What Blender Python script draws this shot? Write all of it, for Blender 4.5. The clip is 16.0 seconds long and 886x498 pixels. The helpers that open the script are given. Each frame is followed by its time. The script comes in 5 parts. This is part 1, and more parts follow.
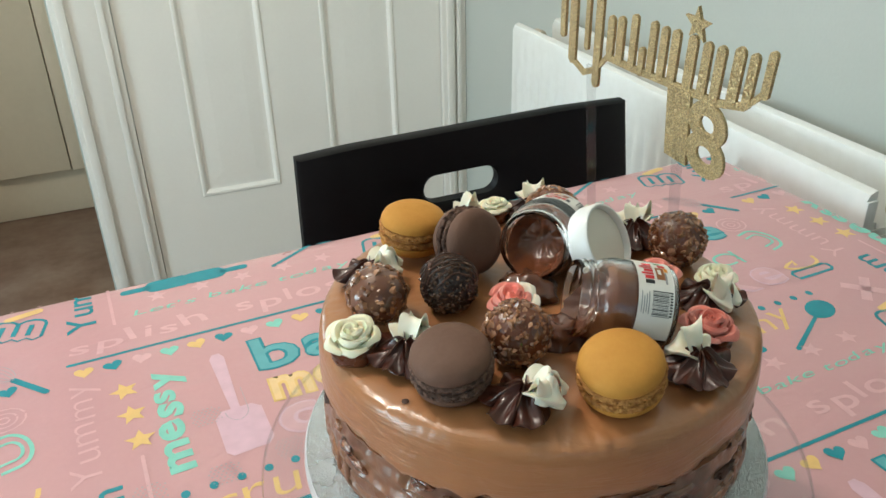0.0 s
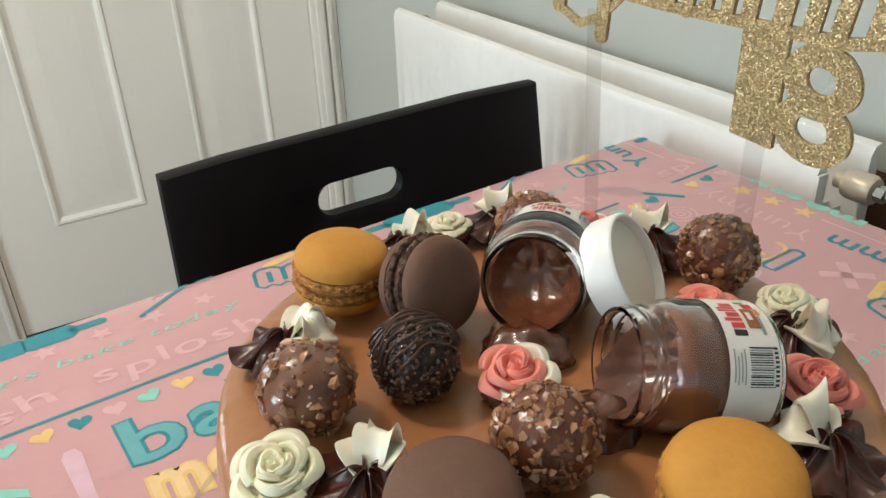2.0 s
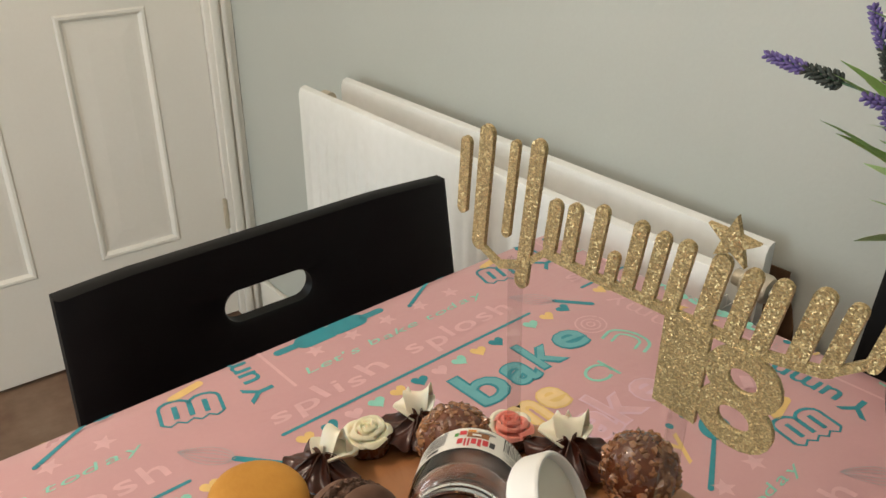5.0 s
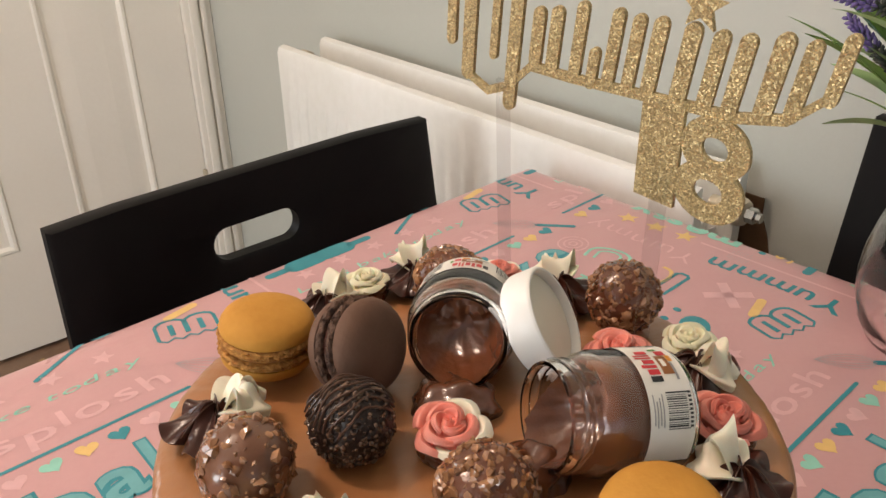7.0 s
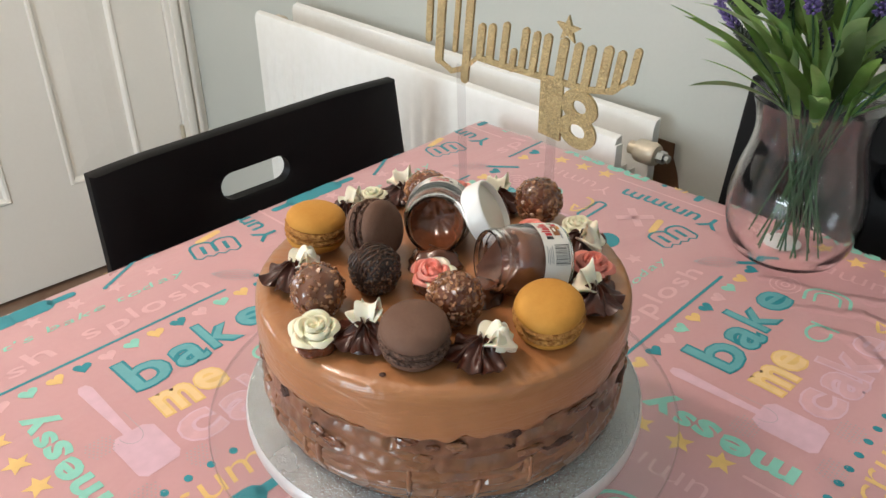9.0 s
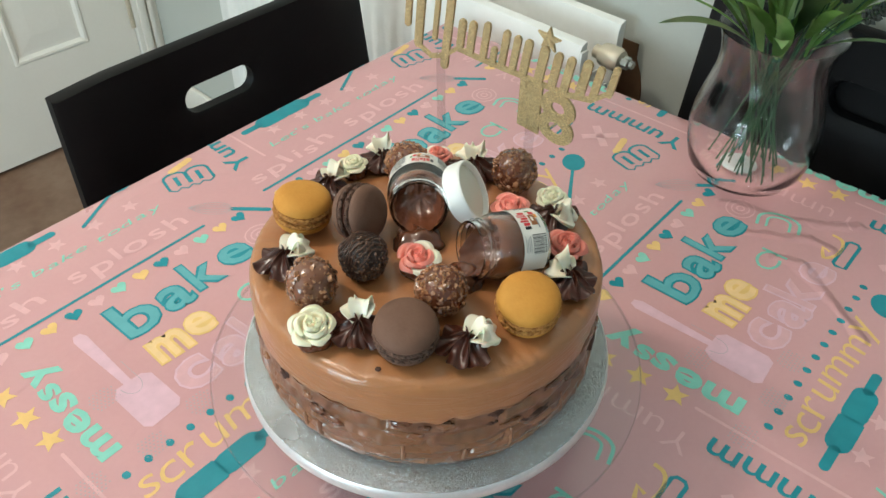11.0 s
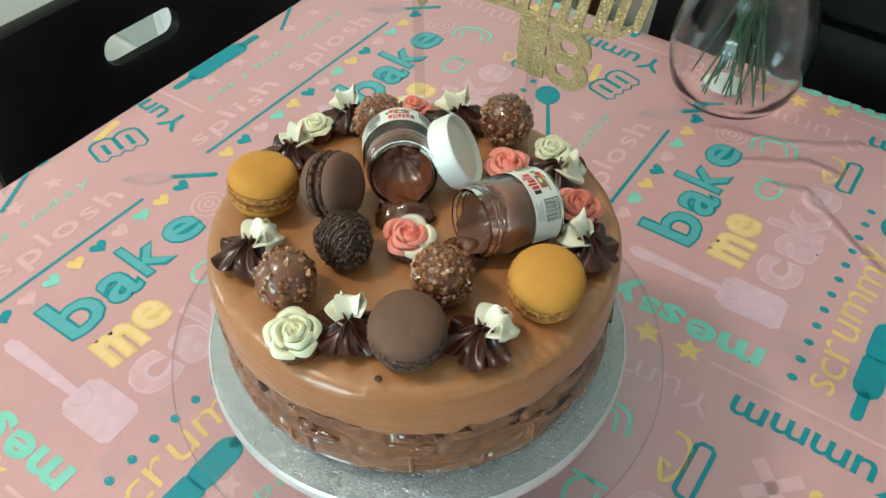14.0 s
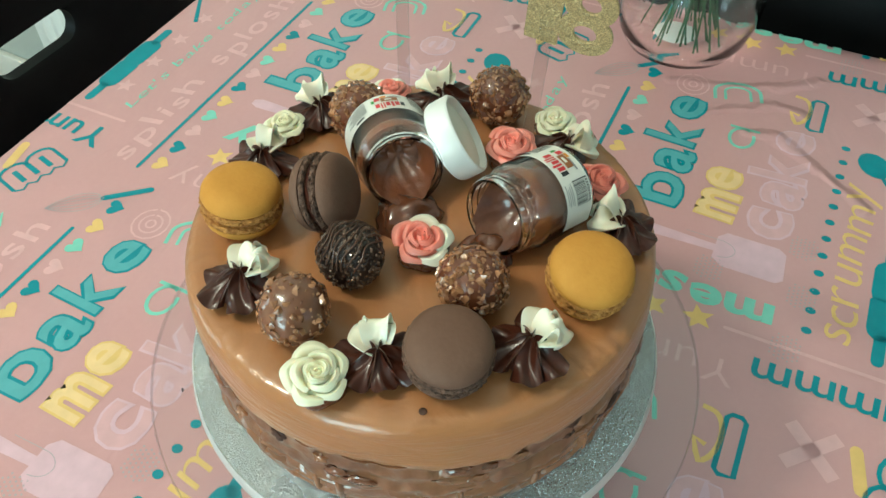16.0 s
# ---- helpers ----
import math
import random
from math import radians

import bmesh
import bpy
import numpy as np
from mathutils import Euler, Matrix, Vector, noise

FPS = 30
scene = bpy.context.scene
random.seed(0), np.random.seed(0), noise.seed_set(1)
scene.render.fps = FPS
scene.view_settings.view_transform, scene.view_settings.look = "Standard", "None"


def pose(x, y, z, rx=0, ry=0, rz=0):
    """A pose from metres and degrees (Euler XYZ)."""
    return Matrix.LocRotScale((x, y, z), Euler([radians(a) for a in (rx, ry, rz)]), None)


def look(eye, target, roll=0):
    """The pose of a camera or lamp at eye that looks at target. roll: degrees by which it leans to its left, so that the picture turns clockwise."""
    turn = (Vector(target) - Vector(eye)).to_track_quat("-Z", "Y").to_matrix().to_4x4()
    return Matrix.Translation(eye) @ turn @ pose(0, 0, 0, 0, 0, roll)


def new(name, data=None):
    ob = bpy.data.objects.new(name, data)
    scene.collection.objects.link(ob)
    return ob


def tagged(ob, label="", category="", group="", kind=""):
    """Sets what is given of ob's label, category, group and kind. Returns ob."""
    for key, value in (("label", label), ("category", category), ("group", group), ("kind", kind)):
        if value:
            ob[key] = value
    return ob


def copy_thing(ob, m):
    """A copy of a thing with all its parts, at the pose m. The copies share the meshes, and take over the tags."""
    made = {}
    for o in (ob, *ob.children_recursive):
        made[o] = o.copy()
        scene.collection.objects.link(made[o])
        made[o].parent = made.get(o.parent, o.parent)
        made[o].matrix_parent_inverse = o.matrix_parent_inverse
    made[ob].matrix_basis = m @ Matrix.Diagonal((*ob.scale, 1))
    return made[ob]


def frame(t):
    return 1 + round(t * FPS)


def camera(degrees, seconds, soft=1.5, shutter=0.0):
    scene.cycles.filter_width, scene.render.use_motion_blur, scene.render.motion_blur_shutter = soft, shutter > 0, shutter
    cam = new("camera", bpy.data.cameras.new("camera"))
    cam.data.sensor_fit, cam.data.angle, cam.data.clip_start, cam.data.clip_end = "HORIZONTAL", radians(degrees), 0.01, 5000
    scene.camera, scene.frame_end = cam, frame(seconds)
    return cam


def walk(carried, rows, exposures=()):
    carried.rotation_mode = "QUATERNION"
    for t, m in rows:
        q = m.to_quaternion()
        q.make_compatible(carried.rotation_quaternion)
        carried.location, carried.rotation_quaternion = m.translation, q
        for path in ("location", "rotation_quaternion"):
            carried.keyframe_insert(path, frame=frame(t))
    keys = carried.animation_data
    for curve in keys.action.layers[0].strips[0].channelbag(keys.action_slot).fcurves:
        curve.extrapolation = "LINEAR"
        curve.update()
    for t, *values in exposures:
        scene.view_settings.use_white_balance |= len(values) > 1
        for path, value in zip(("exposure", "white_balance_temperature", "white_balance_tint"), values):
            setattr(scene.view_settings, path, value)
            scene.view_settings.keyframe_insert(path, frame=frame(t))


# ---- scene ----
cam = camera(56.7, 16.0, soft=1.5)
PATH = [
    (0, (-0.176, -0.322, 1.148), (0.46, 1.316, 0.192), -1.4),
    (0.5, (-0.162, -0.272, 1.144), (0.541, 1.336, 0.185), -1.2),
    (1, (-0.154, -0.233, 1.145), (0.656, 1.364, 0.253), -1.6),
    (1.5, (-0.145, -0.194, 1.105), (0.708, 1.356, 0.172), -2.2),
    (2, (-0.147, -0.184, 1.095), (0.744, 1.323, 0.128), -2.1),
    (2.5, (-0.146, -0.173, 1.096), (0.722, 1.334, 0.108), -2.8),
    (3, (-0.15, -0.163, 1.104), (0.698, 1.351, 0.109), -3.1),
    (3.5, (-0.146, -0.153, 1.133), (0.766, 1.35, 0.18), -2.0),
    (4, (-0.127, -0.147, 1.163), (0.892, 1.311, 0.248), -0.2),
    (6.5, (-0.128, -0.162, 1.126), (1.006, 1.215, 0.223), -0.4),
    (7, (-0.159, -0.179, 1.112), (0.97, 1.191, 0.191), -0.9),
    (7.5, (-0.196, -0.219, 1.105), (0.941, 1.146, 0.187), -1.3),
    (8, (-0.242, -0.257, 1.119), (0.89, 1.114, 0.204), -1.9),
    (8.5, (-0.268, -0.288, 1.144), (0.891, 1.054, 0.219), -1.1),
    (9, (-0.288, -0.31, 1.184), (0.883, 0.952, 0.165), -0.2),
    (11.5, (-0.276, -0.272, 1.271), (0.809, 0.724, -0.082), 1.0),
    (12, (-0.266, -0.266, 1.265), (0.82, 0.698, -0.11), 1.0),
    (12.5, (-0.26, -0.256, 1.258), (0.83, 0.664, -0.144), 1.2),
    (13, (-0.258, -0.246, 1.254), (0.837, 0.649, -0.16), 1.0),
    (13.5, (-0.249, -0.23, 1.247), (0.847, 0.647, -0.177), 0.3),
    (14, (-0.244, -0.209, 1.235), (0.844, 0.637, -0.215), 0.2),
    (14.5, (-0.248, -0.192, 1.224), (0.839, 0.626, -0.242), 0.5),
    (15, (-0.248, -0.181, 1.221), (0.849, 0.601, -0.256), 0.6),
    (15.5, (-0.24, -0.168, 1.219), (0.902, 0.551, -0.257), -0.2),
    (16, (-0.235, -0.141, 1.206), (0.932, 0.501, -0.285), -0.3),
]
EXPOSURES = [(0.0, -0.1, 5800, 0), (1.0, -0.19, 5600, -5), (2.0, -0.15, 6100, 7), (3.0, -0.07, 6250, 11), (4.0, -0.27, 6450, 9), (6.5, -0.38, 7000, 16), (7.0, -0.21, 7000, 18), (8.0, -0.07, 6700, 17), (9.0, -0.07, 6250, 12), (11.5, -0.03, 5800, -2), (13.0, -0.01, 5700, -6), (16.0, -0.05, 5650, -16)]
walk(cam, [(t, look(eye, target, roll)) for t, eye, target, roll in PATH], EXPOSURES)

# ---- daylight: sky, its light in two window openings, and an added back fill ----
world = bpy.data.worlds.new("world")
scene.world = world
world.use_nodes = True
sky = world.node_tree.nodes.new("ShaderNodeTexSky")
sky.sky_type, sky.sun_disc = "NISHITA", False
sky.sun_elevation, sky.sun_rotation = radians(38), radians(250)
world.node_tree.links.new(sky.outputs[0], world.node_tree.nodes["Background"].inputs[0])
world.node_tree.nodes["Background"].inputs[1].default_value = 0.1


def window_light(name, m, width, height, power, colour):
    data = bpy.data.lights.new(name, "AREA")
    data.shape, data.size, data.size_y, data.energy, data.color = "RECTANGLE", width, height, power, colour
    ob = new(name, data)
    ob.matrix_world = m
    return ob


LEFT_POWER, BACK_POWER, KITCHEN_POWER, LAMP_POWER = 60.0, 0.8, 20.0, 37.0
window_light("window_light_left", look((-2.94, 0.0, 1.2), (0.3, 0.8, 0.9)), 1.15, 1.6, LEFT_POWER, (0.82, 0.945, 1.0))
# weak fill from behind; its window is added, out of view
window_light("window_light_back", look((-0.5, -2.14, 1.5), (-0.1, 0.0, 0.9)), 1.5, 1.15, BACK_POWER, (0.85, 0.98, 1.0))
window_light("window_light_kitchen", look((-1.5, 3.05, 1.45), (-0.1, 0.5, 0.85)), 1.0, 1.1, KITCHEN_POWER, (0.82, 0.92, 1.0))

# unseen warm fill lamp without a fixture, placed to balance the daylight
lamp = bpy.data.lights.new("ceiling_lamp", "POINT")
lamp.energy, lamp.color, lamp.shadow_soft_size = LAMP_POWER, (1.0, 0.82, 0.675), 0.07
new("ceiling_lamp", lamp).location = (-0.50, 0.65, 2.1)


# ---- materials ----
def material(name, colour, rough=0.5, metal=0.0, second=None, scale=8.0, bump=0.0, bump_scale=60.0, coat=0.0, spec=0.5, sss=0.0, detail=5.0, coords="Object", per_object=0.0):
    """A principled material: two colours mixed by a large noise and speckled by a fine one, with a fine relief."""
    m = bpy.data.materials.new(name)
    m.use_nodes = True
    nt = m.node_tree
    b = nt.nodes["Principled BSDF"]
    b.inputs["Roughness"].default_value, b.inputs["Metallic"].default_value = rough, metal
    b.inputs["Coat Weight"].default_value, b.inputs["Coat Roughness"].default_value = coat, 0.12
    b.inputs["Specular IOR Level"].default_value = spec
    if sss:
        b.inputs["Subsurface Weight"].default_value, b.inputs["Subsurface Radius"].default_value = sss, (0.006, 0.003, 0.002)
        b.inputs["Subsurface Scale"].default_value = 0.4
    tc = nt.nodes.new("ShaderNodeTexCoord")
    second = second or tuple(c * 0.86 for c in colour)
    big = nt.nodes.new("ShaderNodeTexNoise")
    big.inputs["Scale"].default_value, big.inputs["Detail"].default_value = scale, detail
    fine = nt.nodes.new("ShaderNodeTexNoise")
    fine.inputs["Scale"].default_value, fine.inputs["Detail"].default_value = bump_scale, 4.0
    add = nt.nodes.new("ShaderNodeMath")
    add.operation, add.inputs[1].default_value = "MULTIPLY_ADD", 0.35
    ramp = nt.nodes.new("ShaderNodeMapRange")
    ramp.inputs[1].default_value, ramp.inputs[2].default_value = 0.45, 0.9
    mix = nt.nodes.new("ShaderNodeMix")
    mix.data_type = "RGBA"
    mix.inputs[6].default_value, mix.inputs[7].default_value = (*colour, 1), (*second, 1)
    nt.links.new(tc.outputs[coords], big.inputs["Vector"])
    nt.links.new(tc.outputs[coords], fine.inputs["Vector"])
    nt.links.new(fine.outputs[0], add.inputs[0])
    nt.links.new(big.outputs[0], add.inputs[2])
    nt.links.new(add.outputs[0], ramp.inputs[0])
    nt.links.new(ramp.outputs[0], mix.inputs[0])
    out = mix.outputs[2]
    if per_object:
        info, hsv = nt.nodes.new("ShaderNodeObjectInfo"), nt.nodes.new("ShaderNodeHueSaturation")
        vary = nt.nodes.new("ShaderNodeMapRange")
        vary.inputs[3].default_value, vary.inputs[4].default_value = 1 - per_object, 1 + per_object
        nt.links.new(info.outputs["Random"], vary.inputs[0])
        nt.links.new(vary.outputs[0], hsv.inputs["Value"])
        nt.links.new(out, hsv.inputs["Color"])
        out = hsv.outputs[0]
    nt.links.new(out, b.inputs["Base Color"])
    wear = nt.nodes.new("ShaderNodeMapRange")
    wear.inputs[3].default_value, wear.inputs[4].default_value = max(rough - 0.08, 0.02), min(rough + 0.1, 1)
    nt.links.new(big.outputs[0], wear.inputs[0])
    nt.links.new(wear.outputs[0], b.inputs["Roughness"])
    if bump:
        bn = nt.nodes.new("ShaderNodeBump")
        bn.inputs["Strength"].default_value, bn.inputs["Distance"].default_value = bump, 0.002
        nt.links.new(fine.outputs[0], bn.inputs["Height"])
        nt.links.new(bn.outputs[0], b.inputs["Normal"])
    return m


# soft folds pressed into the oilcloth beside the vase
CREASES = (((0.400, -0.030), (0.411, -0.054), (0.434, -0.112), (0.451, -0.140), (0.466, -0.151)), ((0.381, -0.075), (0.408, -0.118), (0.409, -0.143)), ((0.361, -0.112), (0.365, -0.134), (0.342, -0.169), (0.315, -0.210)))


def creased(m):
    """Adds the low ridges of the folds to a material's relief."""
    nt = m.node_tree

    def vec(op, a, b, out=0):
        n = nt.nodes.new("ShaderNodeVectorMath")
        n.operation = op
        for k, v in enumerate((a, b)):
            if isinstance(v, Vector):
                n.inputs[k].default_value = v
            elif v is not None:
                nt.links.new(v, n.inputs[3 if op == "SCALE" and k else k])
        return n.outputs[out]

    here = nt.nodes.new("ShaderNodeNewGeometry").outputs["Position"]
    wob = nt.nodes.new("ShaderNodeTexNoise")
    wob.inputs["Scale"].default_value = 35
    nt.links.new(here, wob.inputs["Vector"])
    shift = vec("MULTIPLY", vec("SUBTRACT", wob.outputs["Color"], Vector((0.5, 0.5, 0.5))), Vector((0.02, 0.02, 0)))
    here = vec("ADD", vec("MULTIPLY", here, Vector((1, 1, 0))), shift)
    nearest = None
    for line in CREASES:
        for p, q in zip(line, line[1:]):
            a, ab = Vector((*p, 0)), Vector((q[0] - p[0], q[1] - p[1], 0))
            rel = vec("SUBTRACT", here, a)
            along = nt.nodes.new("ShaderNodeClamp")
            nt.links.new(vec("DOT_PRODUCT", rel, ab / ab.length_squared, 1), along.inputs[0])
            on = nt.nodes.new("ShaderNodeVectorMath")
            on.operation = "SCALE"
            on.inputs[0].default_value = ab
            nt.links.new(along.outputs[0], on.inputs["Scale"])
            d = vec("LENGTH", vec("SUBTRACT", rel, on.outputs[0]), None, 1)
            if nearest is None:
                nearest = d
            else:
                least = nt.nodes.new("ShaderNodeMath")
                least.operation, least.inputs[2].default_value = "SMOOTH_MIN", 0.006
                nt.links.new(nearest, least.inputs[0])
                nt.links.new(d, least.inputs[1])
                nearest = least.outputs[0]
    ridge = nt.nodes.new("ShaderNodeMapRange")
    ridge.interpolation_type = "SMOOTHSTEP"
    for k, v in ((1, 0.0), (2, 0.009), (3, 1.0), (4, 0.0)):
        ridge.inputs[k].default_value = v
    nt.links.new(nearest, ridge.inputs[0])
    bn = nt.nodes.new("ShaderNodeBump")
    bn.inputs["Strength"].default_value, bn.inputs["Distance"].default_value = 0.8, 0.0028
    nt.links.new(ridge.outputs[0], bn.inputs["Height"])
    shader = nt.nodes["Principled BSDF"]
    nt.links.new(shader.inputs["Normal"].links[0].from_socket, bn.inputs["Normal"])
    nt.links.new(bn.outputs[0], shader.inputs["Normal"])
    return m


def clear(name, tint=(1, 1, 1), ior=1.45, rough=0.0, ripple=0.0):
    m = bpy.data.materials.new(name)
    m.use_nodes = True
    b = m.node_tree.nodes["Principled BSDF"]
    b.inputs["Base Color"].default_value, b.inputs["Roughness"].default_value = (*tint, 1), rough
    b.inputs["Transmission Weight"].default_value, b.inputs["IOR"].default_value = 1.0, ior
    if ripple:
        nt = m.node_tree
        tc, wave, bn = nt.nodes.new("ShaderNodeTexCoord"), nt.nodes.new("ShaderNodeTexNoise"), nt.nodes.new("ShaderNodeBump")
        wave.inputs["Scale"].default_value, wave.inputs["Detail"].default_value = 260, 2.0
        bn.inputs["Strength"].default_value, bn.inputs["Distance"].default_value = ripple, 0.0006
        nt.links.new(tc.outputs["Object"], wave.inputs["Vector"])
        nt.links.new(wave.outputs[0], bn.inputs["Height"])
        nt.links.new(bn.outputs[0], b.inputs["Normal"])
    return m


def sheer(name, tint=(0.97, 0.98, 0.98)):
    """Thin clear plastic: lets light pass, and gleams by Fresnel."""
    m = bpy.data.materials.new(name)
    m.use_nodes = True
    nt = m.node_tree
    nt.nodes.remove(nt.nodes["Principled BSDF"])
    tr, gl, fr, mx = (nt.nodes.new("ShaderNode" + k) for k in ("BsdfTransparent", "BsdfGlossy", "LayerWeight", "MixShader"))
    tr.inputs[0].default_value, gl.inputs["Roughness"].default_value = (*tint, 1), 0.03
    steep, floor_gloss = nt.nodes.new("ShaderNodeMath"), nt.nodes.new("ShaderNodeMath")
    steep.operation, steep.inputs[1].default_value = "POWER", 4.0
    floor_gloss.operation, floor_gloss.inputs[1].default_value, floor_gloss.inputs[2].default_value = "MULTIPLY_ADD", 0.45, 0.02
    nt.links.new(fr.outputs["Facing"], steep.inputs[0])
    nt.links.new(steep.outputs[0], floor_gloss.inputs[0])
    nt.links.new(floor_gloss.outputs[0], mx.inputs[0])
    nt.links.new(tr.outputs[0], mx.inputs[1])
    nt.links.new(gl.outputs[0], mx.inputs[2])
    nt.links.new(mx.outputs[0], nt.nodes["Material Output"].inputs[0])
    return m


def relief(m, kind, scale, strength, distance=0.001, stretch=None, metric_detail=3.0):
    """Adds a second relief (voronoi or noise) to a material, over the one that it has."""
    nt = m.node_tree
    b = nt.nodes["Principled BSDF"]
    tc = nt.nodes.new("ShaderNodeTexCoord")
    tex = nt.nodes.new("ShaderNodeTexVoronoi" if kind == "voronoi" else "ShaderNodeTexNoise")
    tex.inputs["Scale"].default_value = scale
    if kind != "voronoi":
        tex.inputs["Detail"].default_value, tex.inputs["Distortion"].default_value = metric_detail, 1.2
    src = tc.outputs["Object"]
    if stretch:
        mp = nt.nodes.new("ShaderNodeMapping")
        mp.inputs["Scale"].default_value = stretch
        nt.links.new(src, mp.inputs[0])
        src = mp.outputs[0]
    nt.links.new(src, tex.inputs["Vector"])
    bn = nt.nodes.new("ShaderNodeBump")
    bn.inputs["Strength"].default_value, bn.inputs["Distance"].default_value = strength, distance
    nt.links.new(tex.outputs[0], bn.inputs["Height"])
    old = b.inputs["Normal"].links
    if old:
        nt.links.new(old[0].from_socket, bn.inputs["Normal"])
    nt.links.new(bn.outputs[0], b.inputs["Normal"])
    return m


def glitter(name, colour):
    """Glitter card: small flat flakes, each tilted its own way and of its own tone."""
    m = bpy.data.materials.new(name)
    m.use_nodes = True
    nt = m.node_tree
    b = nt.nodes["Principled BSDF"]
    tc, vo, hsv, val = (nt.nodes.new("ShaderNode" + k) for k in ("TexCoord", "TexVoronoi", "HueSaturation", "MapRange"))
    vo.inputs["Scale"].default_value = 2300
    nt.links.new(tc.outputs["Object"], vo.inputs["Vector"])
    sep = nt.nodes.new("ShaderNodeSeparateColor")
    nt.links.new(vo.outputs["Color"], sep.inputs[0])
    val.inputs[3].default_value, val.inputs[4].default_value = 0.62, 1.42
    nt.links.new(sep.outputs[0], val.inputs[0])
    nt.links.new(val.outputs[0], hsv.inputs["Value"])
    hsv.inputs["Color"].default_value = (*colour, 1)
    nt.links.new(hsv.outputs[0], b.inputs["Base Color"])
    b.inputs["Metallic"].default_value, b.inputs["Roughness"].default_value = 0.55, 0.42
    geo, sub, mul, addv = nt.nodes.new("ShaderNodeNewGeometry"), nt.nodes.new("ShaderNodeVectorMath"), nt.nodes.new("ShaderNodeVectorMath"), nt.nodes.new("ShaderNodeVectorMath")
    sub.operation, mul.operation, addv.operation = "SUBTRACT", "SCALE", "ADD"
    sub.inputs[1].default_value, mul.inputs["Scale"].default_value = (0.5, 0.5, 0.5), 0.9
    nrm = nt.nodes.new("ShaderNodeVectorMath")
    nrm.operation = "NORMALIZE"
    nt.links.new(vo.outputs["Color"], sub.inputs[0])
    nt.links.new(sub.outputs[0], mul.inputs[0])
    nt.links.new(mul.outputs[0], addv.inputs[0])
    nt.links.new(geo.outputs["Normal"], addv.inputs[1])
    nt.links.new(addv.outputs[0], nrm.inputs[0])
    nt.links.new(nrm.outputs[0], b.inputs["Normal"])
    return m


M = {}
M["wall"] = material("wall_paint", (0.50, 0.52, 0.475), 0.75, second=(0.47, 0.49, 0.445), scale=2.5, bump=0.15, bump_scale=180)
M["plaster"] = material("bare_plaster", (0.2, 0.105, 0.05), 0.85, second=(0.15, 0.075, 0.035), scale=14, bump=0.3, bump_scale=90)
M["ceiling"] = material("ceiling_paint", (0.8, 0.8, 0.78), 0.85, bump=0.1)
M["gloss_white"] = material("white_gloss_paint", (0.86, 0.83, 0.76), 0.35, second=(0.82, 0.785, 0.71), scale=3, bump=0.08, bump_scale=120)
M["radiator"] = material("radiator_enamel", (0.82, 0.82, 0.79), 0.35, second=(0.72, 0.72, 0.67), scale=4, bump=0.04)
M["cream"] = material("cream_cabinet", (0.72, 0.62, 0.45), 0.45, second=(0.66, 0.56, 0.4), scale=4, bump=0.06)
M["floor"] = material("vinyl_floor", (0.15, 0.075, 0.042), 0.45, second=(0.25, 0.17, 0.115), scale=9, bump=0.15, bump_scale=40, detail=8)
M["black_wood"] = material("black_stained_wood", (0.0028, 0.0027, 0.003), 0.5, second=(0.006, 0.0055, 0.0055), scale=12, bump=0.12, bump_scale=90, spec=0.2)
M["table_wood"] = material("table_wood", (0.05, 0.035, 0.025), 0.5, bump=0.1)
M["cloth"] = creased(material("pink_oilcloth", (0.625, 0.348, 0.352), 0.3, second=(0.585, 0.318, 0.322), scale=5, bump=0.05, bump_scale=220, coat=0.4))
relief(M["cloth"], "noise", 7.0, 0.35, 0.006, (1.0, 2.2, 1.0))
PRINTS = {"teal": (0.012, 0.24, 0.29), "soft_teal": (0.12, 0.38, 0.41), "mint": (0.24, 0.58, 0.47), "yellow": (0.74, 0.50, 0.17), "pale_yellow": (0.78, 0.56, 0.27), "blush": (0.62, 0.365, 0.39), "pink": (0.66, 0.395, 0.41), "lilac": (0.64, 0.42, 0.49), "grey": (0.42, 0.36, 0.38)}
for k, c in PRINTS.items():
    M[k] = creased(material("print_" + k, c, 0.38, second=tuple(min(1, v * 1.12 + 0.01) for v in c), scale=90, coat=0.2, bump=0.04))
M["glaze"] = material("milk_chocolate_glaze", (0.405, 0.177, 0.069), 0.3, second=(0.350, 0.149, 0.056), scale=14, bump=0.06, bump_scale=130, coat=0.4, sss=0.12)
relief(M["glaze"], "noise", 75.0, 0.22, 0.0015)
relief(M["glaze"], "noise", 26.0, 0.35, 0.003, (1.0, 1.0, 6.0))
M["ganache"] = material("ganache", (0.21, 0.082, 0.037), 0.24, second=(0.1, 0.036, 0.018), scale=30, bump=0.3, bump_scale=120, coat=0.7, sss=0.06)
M["joint"] = material("wet_joint", (0.29, 0.13, 0.058), 0.30, second=(0.10, 0.04, 0.02), scale=26, bump=0.3, bump_scale=120, coat=0.5, sss=0.06)
M["coating"] = material("thin_glaze_coating", (0.30, 0.132, 0.058), 0.26, second=(0.18, 0.075, 0.034), scale=18, bump=0.15, bump_scale=110, coat=0.7, sss=0.08)
relief(M["coating"], "noise", 60.0, 0.35, 0.002, (1.0, 1.0, 2.4))
M["crumb"] = material("dark_cake_crumb", (0.035, 0.014, 0.008), 0.6, second=(0.08, 0.03, 0.015), scale=80, bump=0.6, bump_scale=220)
M["foil"] = material("silver_foil", (0.62, 0.63, 0.62), 0.24, 0.95, second=(0.55, 0.56, 0.56), scale=20, bump=0.0)
relief(M["foil"], "noise", 820.0, 1.0, 0.0014, None, 2.0)
